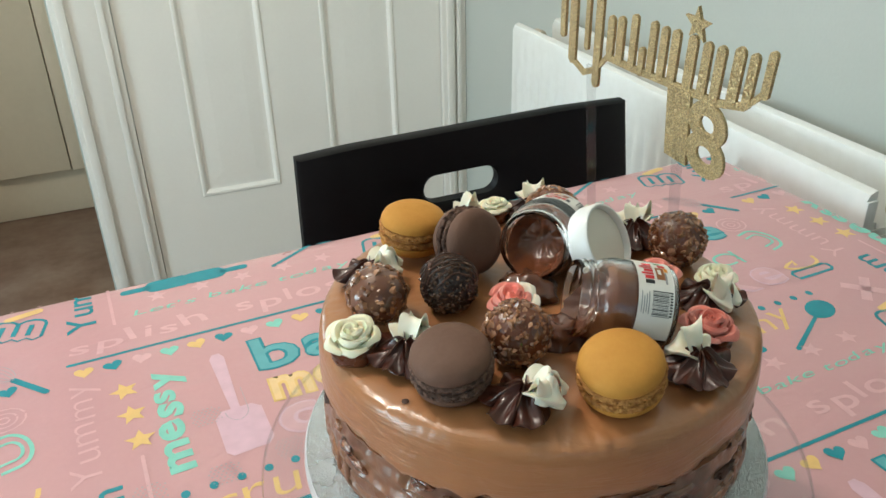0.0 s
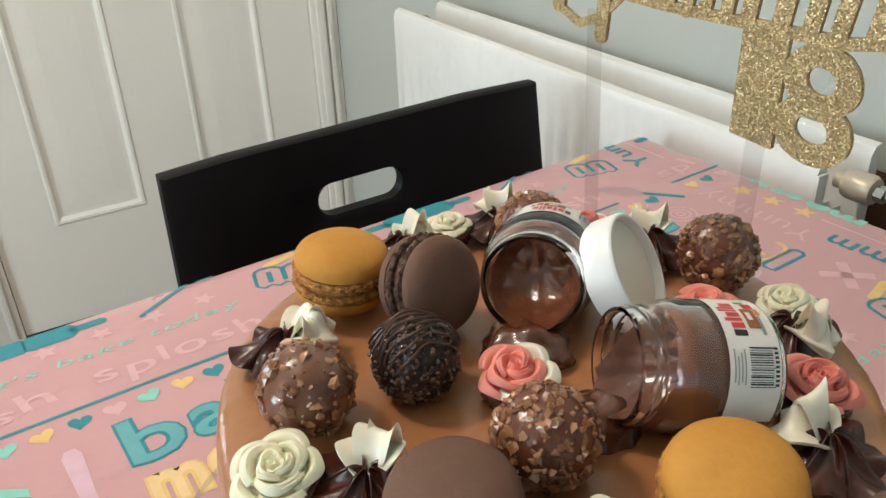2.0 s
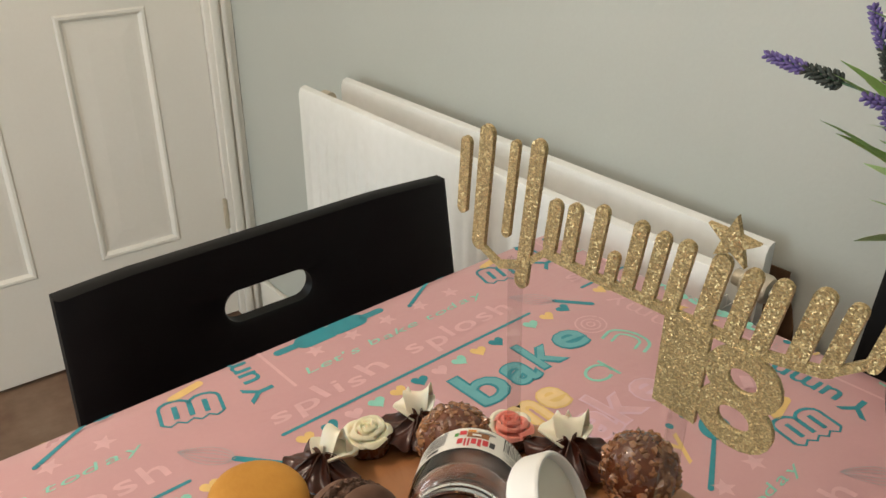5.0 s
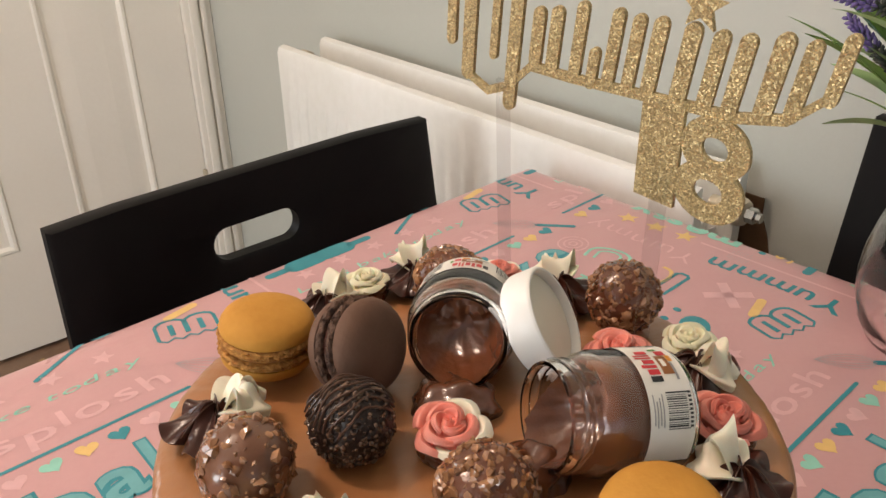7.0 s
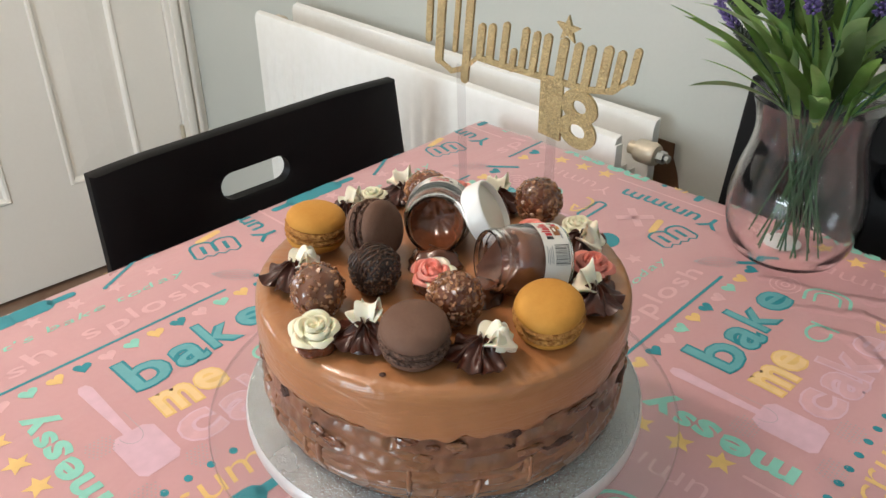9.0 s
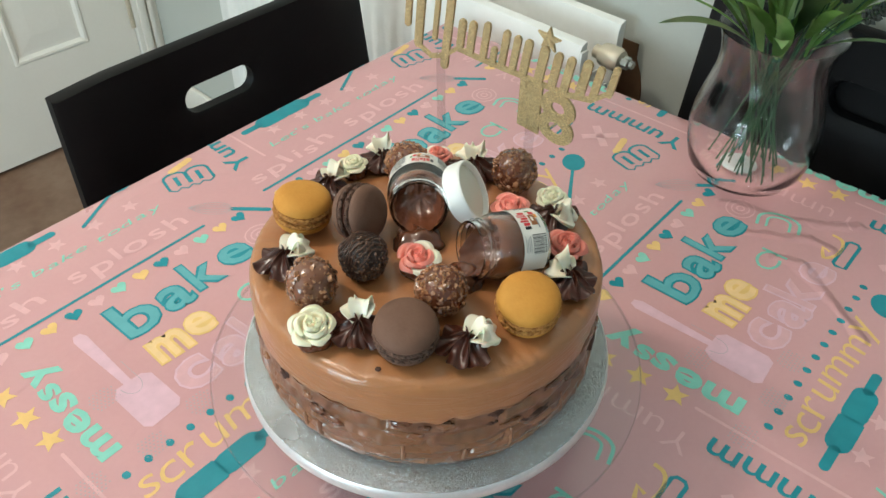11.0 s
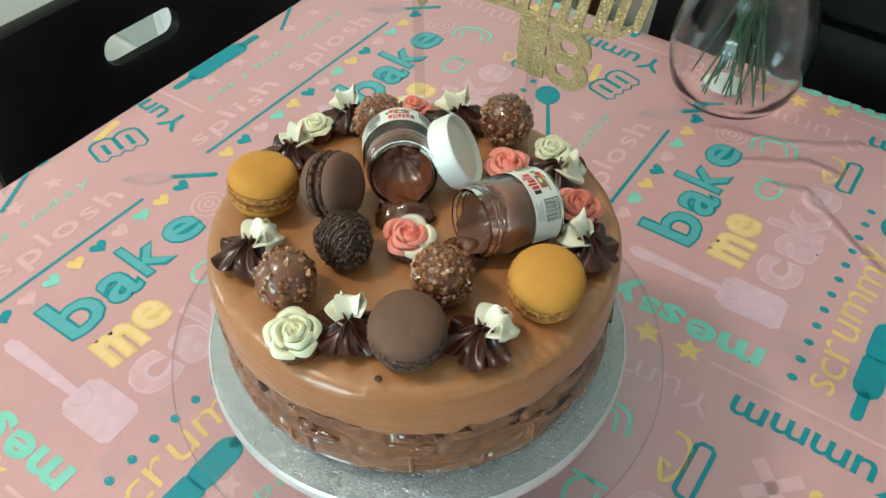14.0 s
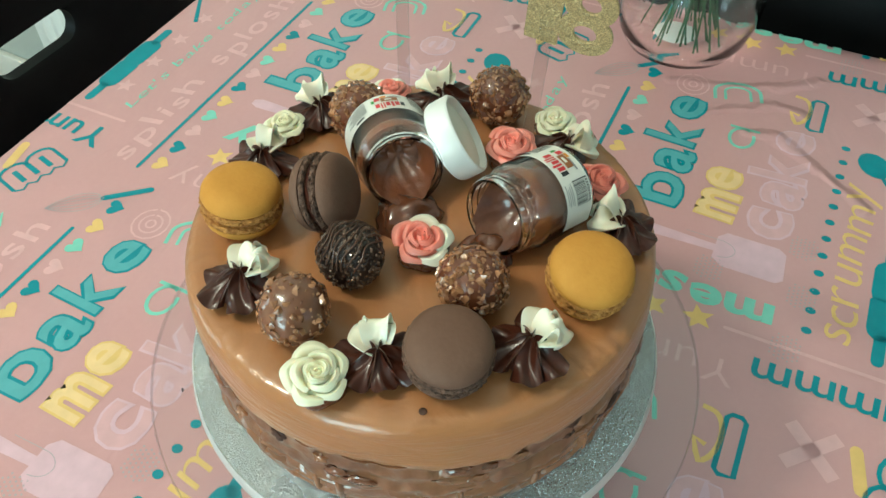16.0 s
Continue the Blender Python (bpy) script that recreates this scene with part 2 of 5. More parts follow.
M["rim_foil"] = material("silver_foil_edge", (0.82, 0.82, 0.81), 0.38, 0.6, scale=60, bump=0.2, bump_scale=300)
M["milk"] = material("milk_chocolate", (0.16, 0.050, 0.021), 0.26, second=(0.10, 0.030, 0.012), scale=120, bump=0.3, bump_scale=300, coat=0.25)
M["nut"] = material("hazelnut_chip", (0.47, 0.225, 0.10), 0.2, second=(0.13, 0.044, 0.019), scale=150, bump=0.2, bump_scale=500, coat=0.7)
M["dark"] = material("dark_chocolate", (0.038, 0.0095, 0.0048), 0.3, second=(0.062, 0.016, 0.008), scale=60, bump=0.1, bump_scale=300, coat=0.1, spec=0.35)
M["noir"] = material("black_chocolate", (0.014, 0.007, 0.005), 0.4, second=(0.03, 0.014, 0.01), scale=140, bump=0.4, bump_scale=420)
M["noir_crumb"] = material("dark_biscuit_crumb", (0.022, 0.010, 0.006), 0.16, second=(0.22, 0.13, 0.085), scale=420, bump=0.3, bump_scale=600, coat=0.4)
M["drizzle"] = material("chocolate_drizzle", (0.085, 0.036, 0.02), 0.3, scale=90, coat=0.2)
M["white_choc"] = material("white_chocolate", (0.87, 0.82, 0.60), 0.38, second=(0.84, 0.78, 0.53), scale=60, bump=0.06, sss=0.25)
M["ivory"] = material("ivory_chocolate", (0.87, 0.82, 0.67), 0.36, second=(0.81, 0.74, 0.57), scale=90, bump=0.06, sss=0.2)
M["rose_pink"] = material("pink_chocolate", (0.86, 0.26, 0.20), 0.38, second=(0.84, 0.32, 0.26), scale=70, bump=0.06, sss=0.25)
M["rose_dusk"] = material("dusky_pink_chocolate", (0.66, 0.20, 0.15), 0.38, second=(0.6, 0.17, 0.13), scale=70, bump=0.06, sss=0.2)
M["mac_orange"] = material("caramel_macaron", (0.56, 0.272, 0.05), 0.65, second=(0.50, 0.228, 0.04), scale=70, bump=0.12, bump_scale=450, spec=0.2)
M["mac_brown"] = material("chocolate_macaron", (0.155, 0.086, 0.058), 0.6, second=(0.135, 0.072, 0.048), scale=70, bump=0.12, bump_scale=450, spec=0.2)
M["foot_orange"] = material("caramel_macaron_foot", (0.56, 0.27, 0.06), 0.8, second=(0.26, 0.09, 0.014), scale=300, bump=0.8, bump_scale=500)
M["foot_brown"] = material("chocolate_macaron_foot", (0.18, 0.095, 0.06), 0.8, second=(0.035, 0.015, 0.009), scale=300, bump=0.8, bump_scale=500)
M["spread"] = material("hazelnut_spread", (0.135, 0.043, 0.017), 0.17, second=(0.085, 0.026, 0.011), scale=60, bump=0.5, bump_scale=140, coat=0.6)
M["label"] = material("paper_label", (0.78, 0.76, 0.7), 0.45, second=(0.74, 0.72, 0.66), scale=60)
M["lid"] = material("white_plastic", (0.8, 0.79, 0.75), 0.35, second=(0.77, 0.76, 0.72), scale=30, bump=0.05)
# lid's white inside, with its shade put into the colour
M["liner"] = material("shaded_white_liner", (0.74, 0.70, 0.60), 0.55, second=(0.70, 0.66, 0.55), scale=40)
M["ink_grey"] = material("grey_ink", (0.3, 0.3, 0.3), 0.5)
M["ink_orange"] = material("orange_ink", (0.75, 0.3, 0.03), 0.5)
M["ink_green"] = material("green_ink", (0.08, 0.3, 0.06), 0.5)
M["ink_red"] = material("red_ink", (0.62, 0.03, 0.04), 0.45)
M["ink_black"] = material("black_ink", (0.02, 0.02, 0.02), 0.5)
M["ink_brown"] = material("brown_ink", (0.3, 0.11, 0.03), 0.5)
M["glass"] = clear("clear_glass", (1.0, 1.0, 1.0), 1.45)
M["blown"] = clear("blown_glass", (1.0, 1.0, 1.0), 1.45, ripple=0.09)
M["stick"] = sheer("clear_acrylic", (0.94, 0.94, 0.94))
M["sheer"] = sheer("clear_disc")
M["edge"] = sheer("disc_edge", (0.95, 0.96, 0.96))
M["gold"] = glitter("gold_glitter", (0.50, 0.37, 0.18))
M["leaf"] = material("silk_leaf", (0.27, 0.45, 0.13), 0.42, second=(0.4, 0.56, 0.22), scale=40, bump=0.15, bump_scale=300, per_object=0.3)
M["leaf_pale"] = material("pale_silk_leaf", (0.38, 0.55, 0.27), 0.42, second=(0.48, 0.62, 0.34), scale=40, bump=0.15, per_object=0.25)
M["frost"] = material("frosted_glass", (0.8, 0.82, 0.8), 0.5, scale=40)
M["stem"] = material("green_stem", (0.04, 0.11, 0.045), 0.5, scale=60)
M["lavender"] = material("lavender_bud", (0.12, 0.085, 0.25), 0.7, second=(0.19, 0.14, 0.36), scale=200, bump=0.2)
for k in ("leaf", "leaf_pale"):
    nt = M[k].node_tree
    p = nt.nodes["Principled BSDF"]
    tr, mx = nt.nodes.new("ShaderNodeBsdfTranslucent"), nt.nodes.new("ShaderNodeMixShader")
    mx.inputs[0].default_value = 0.4
    nt.links.new(p.inputs["Base Color"].links[0].from_socket, tr.inputs[0])
    nt.links.new(p.outputs[0], mx.inputs[1])
    nt.links.new(tr.outputs[0], mx.inputs[2])
    nt.links.new(mx.outputs[0], nt.nodes["Material Output"].inputs[0])
M["chrome"] = material("chrome", (0.6, 0.58, 0.54), 0.22, 1.0, scale=30)
M["brass"] = material("painted_valve", (0.62, 0.55, 0.42), 0.4, 0.3, scale=30)
M["seed"] = material("lavender_calyx", (0.05, 0.06, 0.05), 0.7, scale=100)


# ---- mesh helpers ----
def finish(name, bm, mat, smooth=True):
    me = bpy.data.meshes.new(name)
    bmesh.ops.recalc_face_normals(bm, faces=bm.faces)
    bm.to_mesh(me)
    bm.free()
    for m in mat if isinstance(mat, (list, tuple)) else [mat]:
        me.materials.append(m)
    if smooth:
        me.polygons.foreach_set("use_smooth", [True] * len(me.polygons))
        me.set_sharp_from_angle(angle=radians(38))
    return me


def part(name, bm, mat, parent, label="", m=None, smooth=True):
    """One mesh object under a thing or a part."""
    ob = new(name, bm if isinstance(bm, bpy.types.Mesh) else finish(name, bm, mat, smooth))
    ob.parent = parent
    if m is not None:
        ob.matrix_basis = m
    return tagged(ob, label)


def thing(name, m, label, category, group="", kind=""):
    ob = new(name)
    ob.empty_display_size = 0.02
    ob.matrix_basis = m
    return tagged(ob, label, category, group, kind)


def solid(name, bm, mat, label, category="", kind="", m=None, smooth=True, group=""):
    ob = new(name, finish(name, bm, mat, smooth))
    if m is not None:
        ob.matrix_basis = m
    return tagged(ob, label, category, group, kind)


def box(bm, x0, x1, y0, y1, z0, z1, bevel=0.0, seg=2):
    r = bmesh.ops.create_cube(bm, size=1, matrix=Matrix.LocRotScale(((x0 + x1) / 2, (y0 + y1) / 2, (z0 + z1) / 2), None, (abs(x1 - x0), abs(y1 - y0), abs(z1 - z0))))
    if bevel:
        edges = list({e for v in r["verts"] for e in v.link_edges})
        bmesh.ops.bevel(bm, geom=edges, offset=bevel, segments=seg, affect="EDGES", profile=0.5)
    return bm


def boxed(*args, **kw):
    return box(bmesh.new(), *args, **kw)


def lathe(profile, n=48, shape=None, bm=None):
    """Turns (r, z) pairs round z; r = 0 at an end closes it with one vertex. shape(a, r, z, k) may move a point."""
    bm = bm or bmesh.new()
    rings = []
    for k, (r, z) in enumerate(profile):
        if r <= 1e-9:
            rings.append([bm.verts.new((0, 0, z))])
            continue
        ring = []
        for i in range(n):
            a = 2 * math.pi * i / n
            p = (r * math.cos(a), r * math.sin(a), z) if shape is None else shape(a, r, z, k)
            ring.append(bm.verts.new(p))
        rings.append(ring)
    for a, b in zip(rings, rings[1:]):
        for i in range(n):
            q = [a[i % len(a)], a[(i + 1) % len(a)], b[(i + 1) % len(b)], b[i % len(b)]]
            q = list(dict.fromkeys(q))
            if len(q) > 2:
                bm.faces.new(q)
    return bm


def tube(points, radius, n=8, bm=None, taper=None):
    """A round rod along points; taper: a radius factor for each point."""
    bm = bm or bmesh.new()
    pts = [Vector(p) for p in points]
    rings, side = [], None
    for i, p in enumerate(pts):
        d = (pts[min(i + 1, len(pts) - 1)] - pts[max(i - 1, 0)]).normalized()
        side = (d.orthogonal() if side is None else side - d * side.dot(d)).normalized()
        up = d.cross(side)
        r = radius * (taper[i] if taper else 1)
        rings.append([bm.verts.new(p + r * (math.cos(2 * math.pi * k / n) * side + math.sin(2 * math.pi * k / n) * up)) for k in range(n)])
    for a, b in zip(rings, rings[1:]):
        for k in range(n):
            bm.faces.new((a[k], a[(k + 1) % n], b[(k + 1) % n], b[k]))
    bm.faces.new(rings[0][::-1])
    bm.faces.new(rings[-1])
    return bm


def slab(outline, z0, z1, bm=None):
    """A flat piece with the outline (x, y), between two heights."""
    bm = bm or bmesh.new()
    lo = [bm.verts.new((x, y, z0)) for x, y in outline]
    hi = [bm.verts.new((x, y, z1)) for x, y in outline]
    bm.faces.new(hi)
    bm.faces.new(lo[::-1])
    n = len(outline)
    for i in range(n):
        bm.faces.new((lo[i], lo[(i + 1) % n], hi[(i + 1) % n], hi[i]))
    return bm


def stadium(cx, cy, half, r, n=10):
    """A bar with round ends along x."""
    right = [(cx + half + r * math.cos(a), cy + r * math.sin(a)) for a in (math.pi * (k / n - 0.5) for k in range(n + 1))]
    return right + [(2 * cx - x, 2 * cy - y) for x, y in right]


def words(text, size, bold=0.0, extrude=0.0, resolution=3, shear=0.0):
    """A word as a mesh in the xy plane with its left foot at the origin."""
    cu = bpy.data.curves.new(text, "FONT")
    cu.body, cu.size, cu.extrude, cu.resolution_u, cu.shear = text, size, extrude, resolution, shear
    cu.offset, cu.bevel_depth, cu.bevel_resolution = (bold, 0.0, 0) if extrude else (min(bold, 0.0), max(bold, 0.0), 0)
    ob = bpy.data.objects.new(text, cu)
    scene.collection.objects.link(ob)
    bpy.context.view_layer.update()
    me = bpy.data.meshes.new_from_object(ob.evaluated_get(bpy.context.evaluated_depsgraph_get()))
    bpy.data.objects.remove(ob)
    bpy.data.curves.remove(cu)
    bm = bmesh.new()
    bm.from_mesh(me)
    bpy.data.meshes.remove(me)
    bmesh.ops.remove_doubles(bm, verts=bm.verts, dist=1e-6)
    return bm


def bump_noise(p, scale, seed=0.0):
    return noise.noise(Vector(p) * scale + Vector((seed, seed * 1.7, -seed)))


# ---- the room ----
WALL_X, DOOR_Y, LEFT_X, BACK_Y, TOP_Z = 0.69, 1.71, -3.0, -2.2, 2.4
solid("floor", boxed(LEFT_X - 0.1, WALL_X + 0.1, BACK_Y - 0.1, 3.2, -0.05, 0.0), M["floor"], "mottled brown vinyl floor", "floor", "structure")
solid("ceiling", boxed(LEFT_X - 0.1, WALL_X + 0.1, BACK_Y - 0.1, 3.2, TOP_Z, TOP_Z + 0.08), M["ceiling"], "plain white ceiling", "ceiling", "structure")
solid("wall_east", boxed(WALL_X, WALL_X + 0.12, BACK_Y - 0.1, 3.2, 0, TOP_Z), M["wall"], "pale grey painted wall behind the radiator", "wall", "structure")


def wall_with_openings(name, along, at, thick, lo, hi, holes, label):
    """A wall along x or y with openings (start, end, bottom, top)."""
    bm = bmesh.new()

    def piece(a, b, z0, z1):
        if b - a > 1e-4 and z1 - z0 > 1e-4:
            box(bm, *((a, b, at, at + thick) if along == "x" else (at, at + thick, a, b)), z0, z1)

    pos = lo
    for a, b, z0, z1 in holes:
        piece(pos, a, 0, TOP_Z)
        piece(a, b, 0, z0)
        piece(a, b, z1, TOP_Z)
        pos = b
    piece(pos, hi, 0, TOP_Z)
    return solid(name, bm, M["wall"], label, "wall", "structure", smooth=False)


wall_with_openings("wall_north", "x", DOOR_Y + 0.015, 0.1, LEFT_X, WALL_X, [(-1.1, -0.31, 0, 2.04), (-0.18, 0.62, 0, 2.02)], "pale painted wall with a doorway and a door")
wall_with_openings("wall_west", "y", LEFT_X - 0.12, 0.12, BACK_Y, 3.2, [(-0.6, 0.6, 0.35, 2.05)], "pale painted wall with a tall window")
wall_with_openings("wall_south", "x", BACK_Y - 0.12, 0.12, LEFT_X, WALL_X, [(-1.3, 0.3, 0.9, 2.1)], "pale painted wall with an unseen added window")
wall_with_openings("wall_kitchen", "x", 3.1, 0.1, LEFT_X - 0.1, WALL_X + 0.1, [(-2.05, -0.95, 0.85, 2.05)], "pale painted kitchen wall with a window")


def window(name, m, width, height):
    w = thing(name, m, "white framed window", "window", kind="structure")
    f = 0.055
    for x0, x1, z0, z1 in ((-width / 2, width / 2, 0, f), (-width / 2, width / 2, height - f, height), (-width / 2, -width / 2 + f, f, height - f), (width / 2 - f, width / 2, f, height - f), (-f / 2, f / 2, f, height - f)):
        part("window_frame", boxed(x0, x1, 0.03, 0.09, z0, z1, bevel=0.006), M["gloss_white"], w)
    for x0, x1 in ((-width / 2 + f, -f / 2), (f / 2, width / 2 - f)):
        p = part("pane", boxed(x0, x1, 0.055, 0.061, f, height - f), M["sheer"], w, smooth=False)
        p.visible_shadow = False
    part("window_sill", boxed(-width / 2 - 0.04, width / 2 + 0.04, -0.06, 0.03, -0.03, 0.0, bevel=0.005), M["gloss_white"], w)


window("window_1", pose(LEFT_X, 0.0, 0.35, 0, 0, 90), 1.2, 1.7)
window("window_3", pose(-1.5, 3.1, 0.85), 1.1, 1.2)
# out-of-view window, added to frame the back fill light
window("window_2", pose(-0.5, BACK_Y, 0.9, 0, 0, 180), 1.6, 1.2)


# ---- doorway, door, kitchen unit beyond ----
def architrave(name, x0, x1, top):
    """A post or a head of moulded door trim that stands proud of the wall."""
    bm = bmesh.new()
    box(bm, x0, x1, DOOR_Y - 0.012, DOOR_Y + 0.013, 0.0, top, 0.004)
    box(bm, x0 + 0.012, x0 + 0.034, DOOR_Y - 0.022, DOOR_Y - 0.0125, 0.0, top, 0.004)
    box(bm, x1 - 0.03, x1 - 0.014, DOOR_Y - 0.018, DOOR_Y - 0.0125, 0.0, top, 0.003)
    return solid(name, bm, M["gloss_white"], "cream gloss painted moulded door trim", "trim", "structure")


architrave("trim_1", -0.305, -0.178, 2.1)
architrave("trim_2", 0.62, 0.6895, 2.1)
solid("trim_3", boxed(-0.1776, 0.6196, DOOR_Y - 0.012, DOOR_Y + 0.013, 2.022, 2.1, 0.004), M["gloss_white"], "cream gloss painted door head", "trim", "structure")
solid("trim_4", boxed(-0.309, -0.295, DOOR_Y + 0.016, DOOR_Y + 0.125, 0, 2.035, 0.003), M["gloss_white"], "cream gloss painted door jamb", "trim", "structure")


def panel_door():
    d = thing("door_1", pose(0, DOOR_Y, 0), "closed cream painted panelled door", "door", kind="structure")
    x0, x1, gap = -0.1765, 0.6185, 0.010
    panels = [(-0.05, 0.156, 0.262, 0.83), (0.298, 0.492, 0.262, 0.83), (-0.05, 0.156, 1.0, 1.84), (0.298, 0.492, 1.0, 1.84)]
    bm = bmesh.new()
    xs, zs = [x0, -0.05, 0.156, 0.298, 0.492, x1], [gap, 0.262, 0.83, 1.0, 1.84, 2.005]
    for i in range(5):
        for k in range(5):
            if (i, k) not in ((1, 1), (3, 1), (1, 3), (3, 3)):
                box(bm, xs[i], xs[i + 1], 0.0, 0.04, zs[k], zs[k + 1])
    bmesh.ops.remove_doubles(bm, verts=bm.verts, dist=1e-5)
    part("door_leaf", bm, M["gloss_white"], d, smooth=False)
    for a, b, z0, z1 in panels:
        bm = bmesh.new()
        rings = []
        for inset, y in ((0, 0.001), (0.004, -0.003), (0.010, -0.0025), (0.017, 0.005), (0.024, 0.0055), (0.06, 0.0035)):
            rings.append([bm.verts.new(v) for v in ((a + inset, y, z0 + inset), (b - inset, y, z0 + inset), (b - inset, y, z1 - inset), (a + inset, y, z1 - inset))])
        for r, s in zip(rings, rings[1:]):
            for i in range(4):
                bm.faces.new((r[i], r[(i + 1) % 4], s[(i + 1) % 4], s[i]))
        bm.faces.new(rings[-1])
        part("panel", bm, M["gloss_white"], d, smooth=False)
    for z in (0.3, 1.75):
        part("hinge", lathe([(0, -0.04), (0.006, -0.04), (0.006, 0.04), (0, 0.04)], 10), M["brass"], d, "painted hinge", pose(0.615, -0.006, z))


panel_door()


def base_cabinet(name, x0, x1):
    y = 2.35
    c = thing(name, pose(0, y, 0), "cream kitchen base cabinet on a recessed plinth", "cabinet")
    part("body", boxed(x0, x1, 0.022, 0.58, 0.15, 0.88, 0.002), M["cream"], c)
    part("door", boxed(x0 + 0.002, x1 - 0.055, 0.0, 0.02, 0.153, 0.86, 0.004), M["cream"], c)
    part("side_panel", boxed(x1 - 0.052, x1, 0.004, 0.02, 0.15, 0.88, 0.002), M["cream"], c)
    part("plinth", boxed(x0, x1, 0.03, 0.05, 0.002, 0.148, 0.002), M["cream"], c)
    h = part("handle", tube([(x0 + 0.05, -0.02, 0.6), (x0 + 0.05, -0.02, 0.74)], 0.005), M["chrome"], c)
    h.parent = c.children[1]


base_cabinet("cabinet", -0.9, -0.335)
solid("worktop", boxed(-0.95, -0.32, 2.32, 2.95, 0.882, 0.92, 0.004), M["table_wood"], "dark kitchen worktop on the cream cabinet", "worktop")
for nm, a in (("baseboard_1", (WALL_X - 0.016, WALL_X - 0.001, BACK_Y, DOOR_Y - 0.03, 0.0, 0.1)), ("baseboard_2", (LEFT_X + 0.001, LEFT_X + 0.016, BACK_Y, DOOR_Y, 0.0, 0.1))):
    solid(nm, boxed(*a, bevel=0.004), M["gloss_white"], "cream gloss skirting board", "baseboard", "structure")


# ---- bare patch behind the radiator ----
def wall_patch():
    edge = [(0.20 + 0.006 * k + 0.003 * math.sin(k * 2.3), 0.5 + 0.0217 * k) for k in range(11)]
    bm = slab([(y, z) for y, z in edge] + [(1.12, 0.717), (1.12, 0.5)], 0.0, 0.0025)
    bmesh.ops.transform(bm, verts=bm.verts, matrix=Matrix(((0, 0, -1, WALL_X + 0.0005), (1, 0, 0, 0), (0, 1, 0, 0), (0, 0, 0, 1))))
    solid("wall_patch", bm, M["plaster"], "bare brown unpainted plaster behind the radiator", "wall patch", "structure", smooth=False)


wall_patch()


# ---- radiator ----
def radiator():
    y0, y1, z0, z1 = 0.262, 1.135, 0.17, 0.765
    xf, xb = 0.546, 0.634
    r = thing("radiator", pose(0, 0, 0), "white double panel radiator on the wall", "radiator")
    for name, x in (("front_panel", xf), ("back_panel", xb)):
        bm = bmesh.new()
        steps = []
        n = 26
        pitch = (y1 - y0 - 0.05) / n
        for k in range(n):
            a = y0 + 0.025 + k * pitch
            steps += [(a, 0.0), (a + pitch * 0.3, 0.0), (a + pitch * 0.45, 0.0055), (a + pitch * 0.85, 0.0055)]
        steps = [(y0, 0.0)] + steps + [(y1 - 0.025, 0.0), (y1, 0.0)]
        heights = [(z0, 0.0), (z0 + 0.045, 0.0), (z0 + 0.07, 1.0), (z1 - 0.1, 1.0), (z1 - 0.075, 0.0), (z1 - 0.012, 0.0), (z1 - 0.003, -0.35), (z1, -0.9)]
        grid = [[bm.verts.new((x + 0.002 - d * w if w > 0 else x + 0.002 - w * 0.012, y, z)) for y, d in steps] for z, w in heights]
        back = [[bm.verts.new((x + 0.017, y, z)) for y in (y0, y1)] for z in (z0, z1)]
        for g, h in zip(grid, grid[1:]):
            for i in range(len(steps) - 1):
                bm.faces.new((g[i], g[i + 1], h[i + 1], h[i]))
        bm.faces.new((back[0][0], back[0][1], back[1][1], back[1][0]))
        bm.faces.new([back[1][0], back[1][1]] + grid[-1][::-1])
        bm.faces.new([back[0][1], back[0][0]] + grid[0])
        bm.faces.new([back[0][0], back[1][0]] + [g[0] for g in grid[::-1]])
        bm.faces.new([back[1][1], back[0][1]] + [g[-1] for g in grid])
        part(name, bm, M["radiator"], r)
    for y in (y0 + 0.003, y1 - 0.009):
        part("end_cap", boxed(xf + 0.019, xb + 0.001, y, y + 0.006, z0 + 0.06, z1 - 0.09, 0.002), M["radiator"], r)
    bm = bmesh.new()
    for k in range(58):
        y = y0 + 0.02 + k * 0.0145
        box(bm, xf + 0.0185, xb - 0.0005, y, y + 0.0012, z0 + 0.05, z1 - 0.075)
    tagged(part("convector", bm, M["radiator"], r, "thin white convector plates", smooth=False), kind="stuff")
    part("edge_trim", boxed(xf + 0.001, xf + 0.016, y0 - 0.004, y0 - 0.0005, z0, z1 - 0.01, 0.001), M["radiator"], r)
    v = part("valve", lathe([(0, 0), (0.011, 0), (0.011, 0.012), (0.017, 0.014), (0.019, 0.02), (0.019, 0.044), (0.016, 0.05), (0, 0.052)], 20), M["brass"], r, "cream plastic valve cap", pose(xf + 0.058, y0 + 0.012, z1 - 0.032, 90, 0, 0) @ Matrix.Scale(0.85, 4))
    part("nut", lathe([(0.0, 0), (0.0105, 0), (0.0105, 0.012), (0.0065, 0.014), (0.0065, 0.02), (0, 0.02)], 6), M["chrome"], v, "chrome vent nut", pose(0, 0, 0.052))
    part("air_vent", lathe([(0, 0), (0.012, 0), (0.012, 0.022), (0.008, 0.026), (0, 0.026)], 16), M["brass"], r, "cream end plug", pose(xf + 0.06, y1 - 0.012, z1 - 0.03, -90, 0, 0))
    for y in (y0 + 0.03, y1 - 0.03):
        part("pipe", tube([(xf + 0.06, y, 0.0), (xf + 0.06, y, z0 + 0.04)], 0.0075, 10), M["radiator"], r, "painted copper pipe")


radiator()


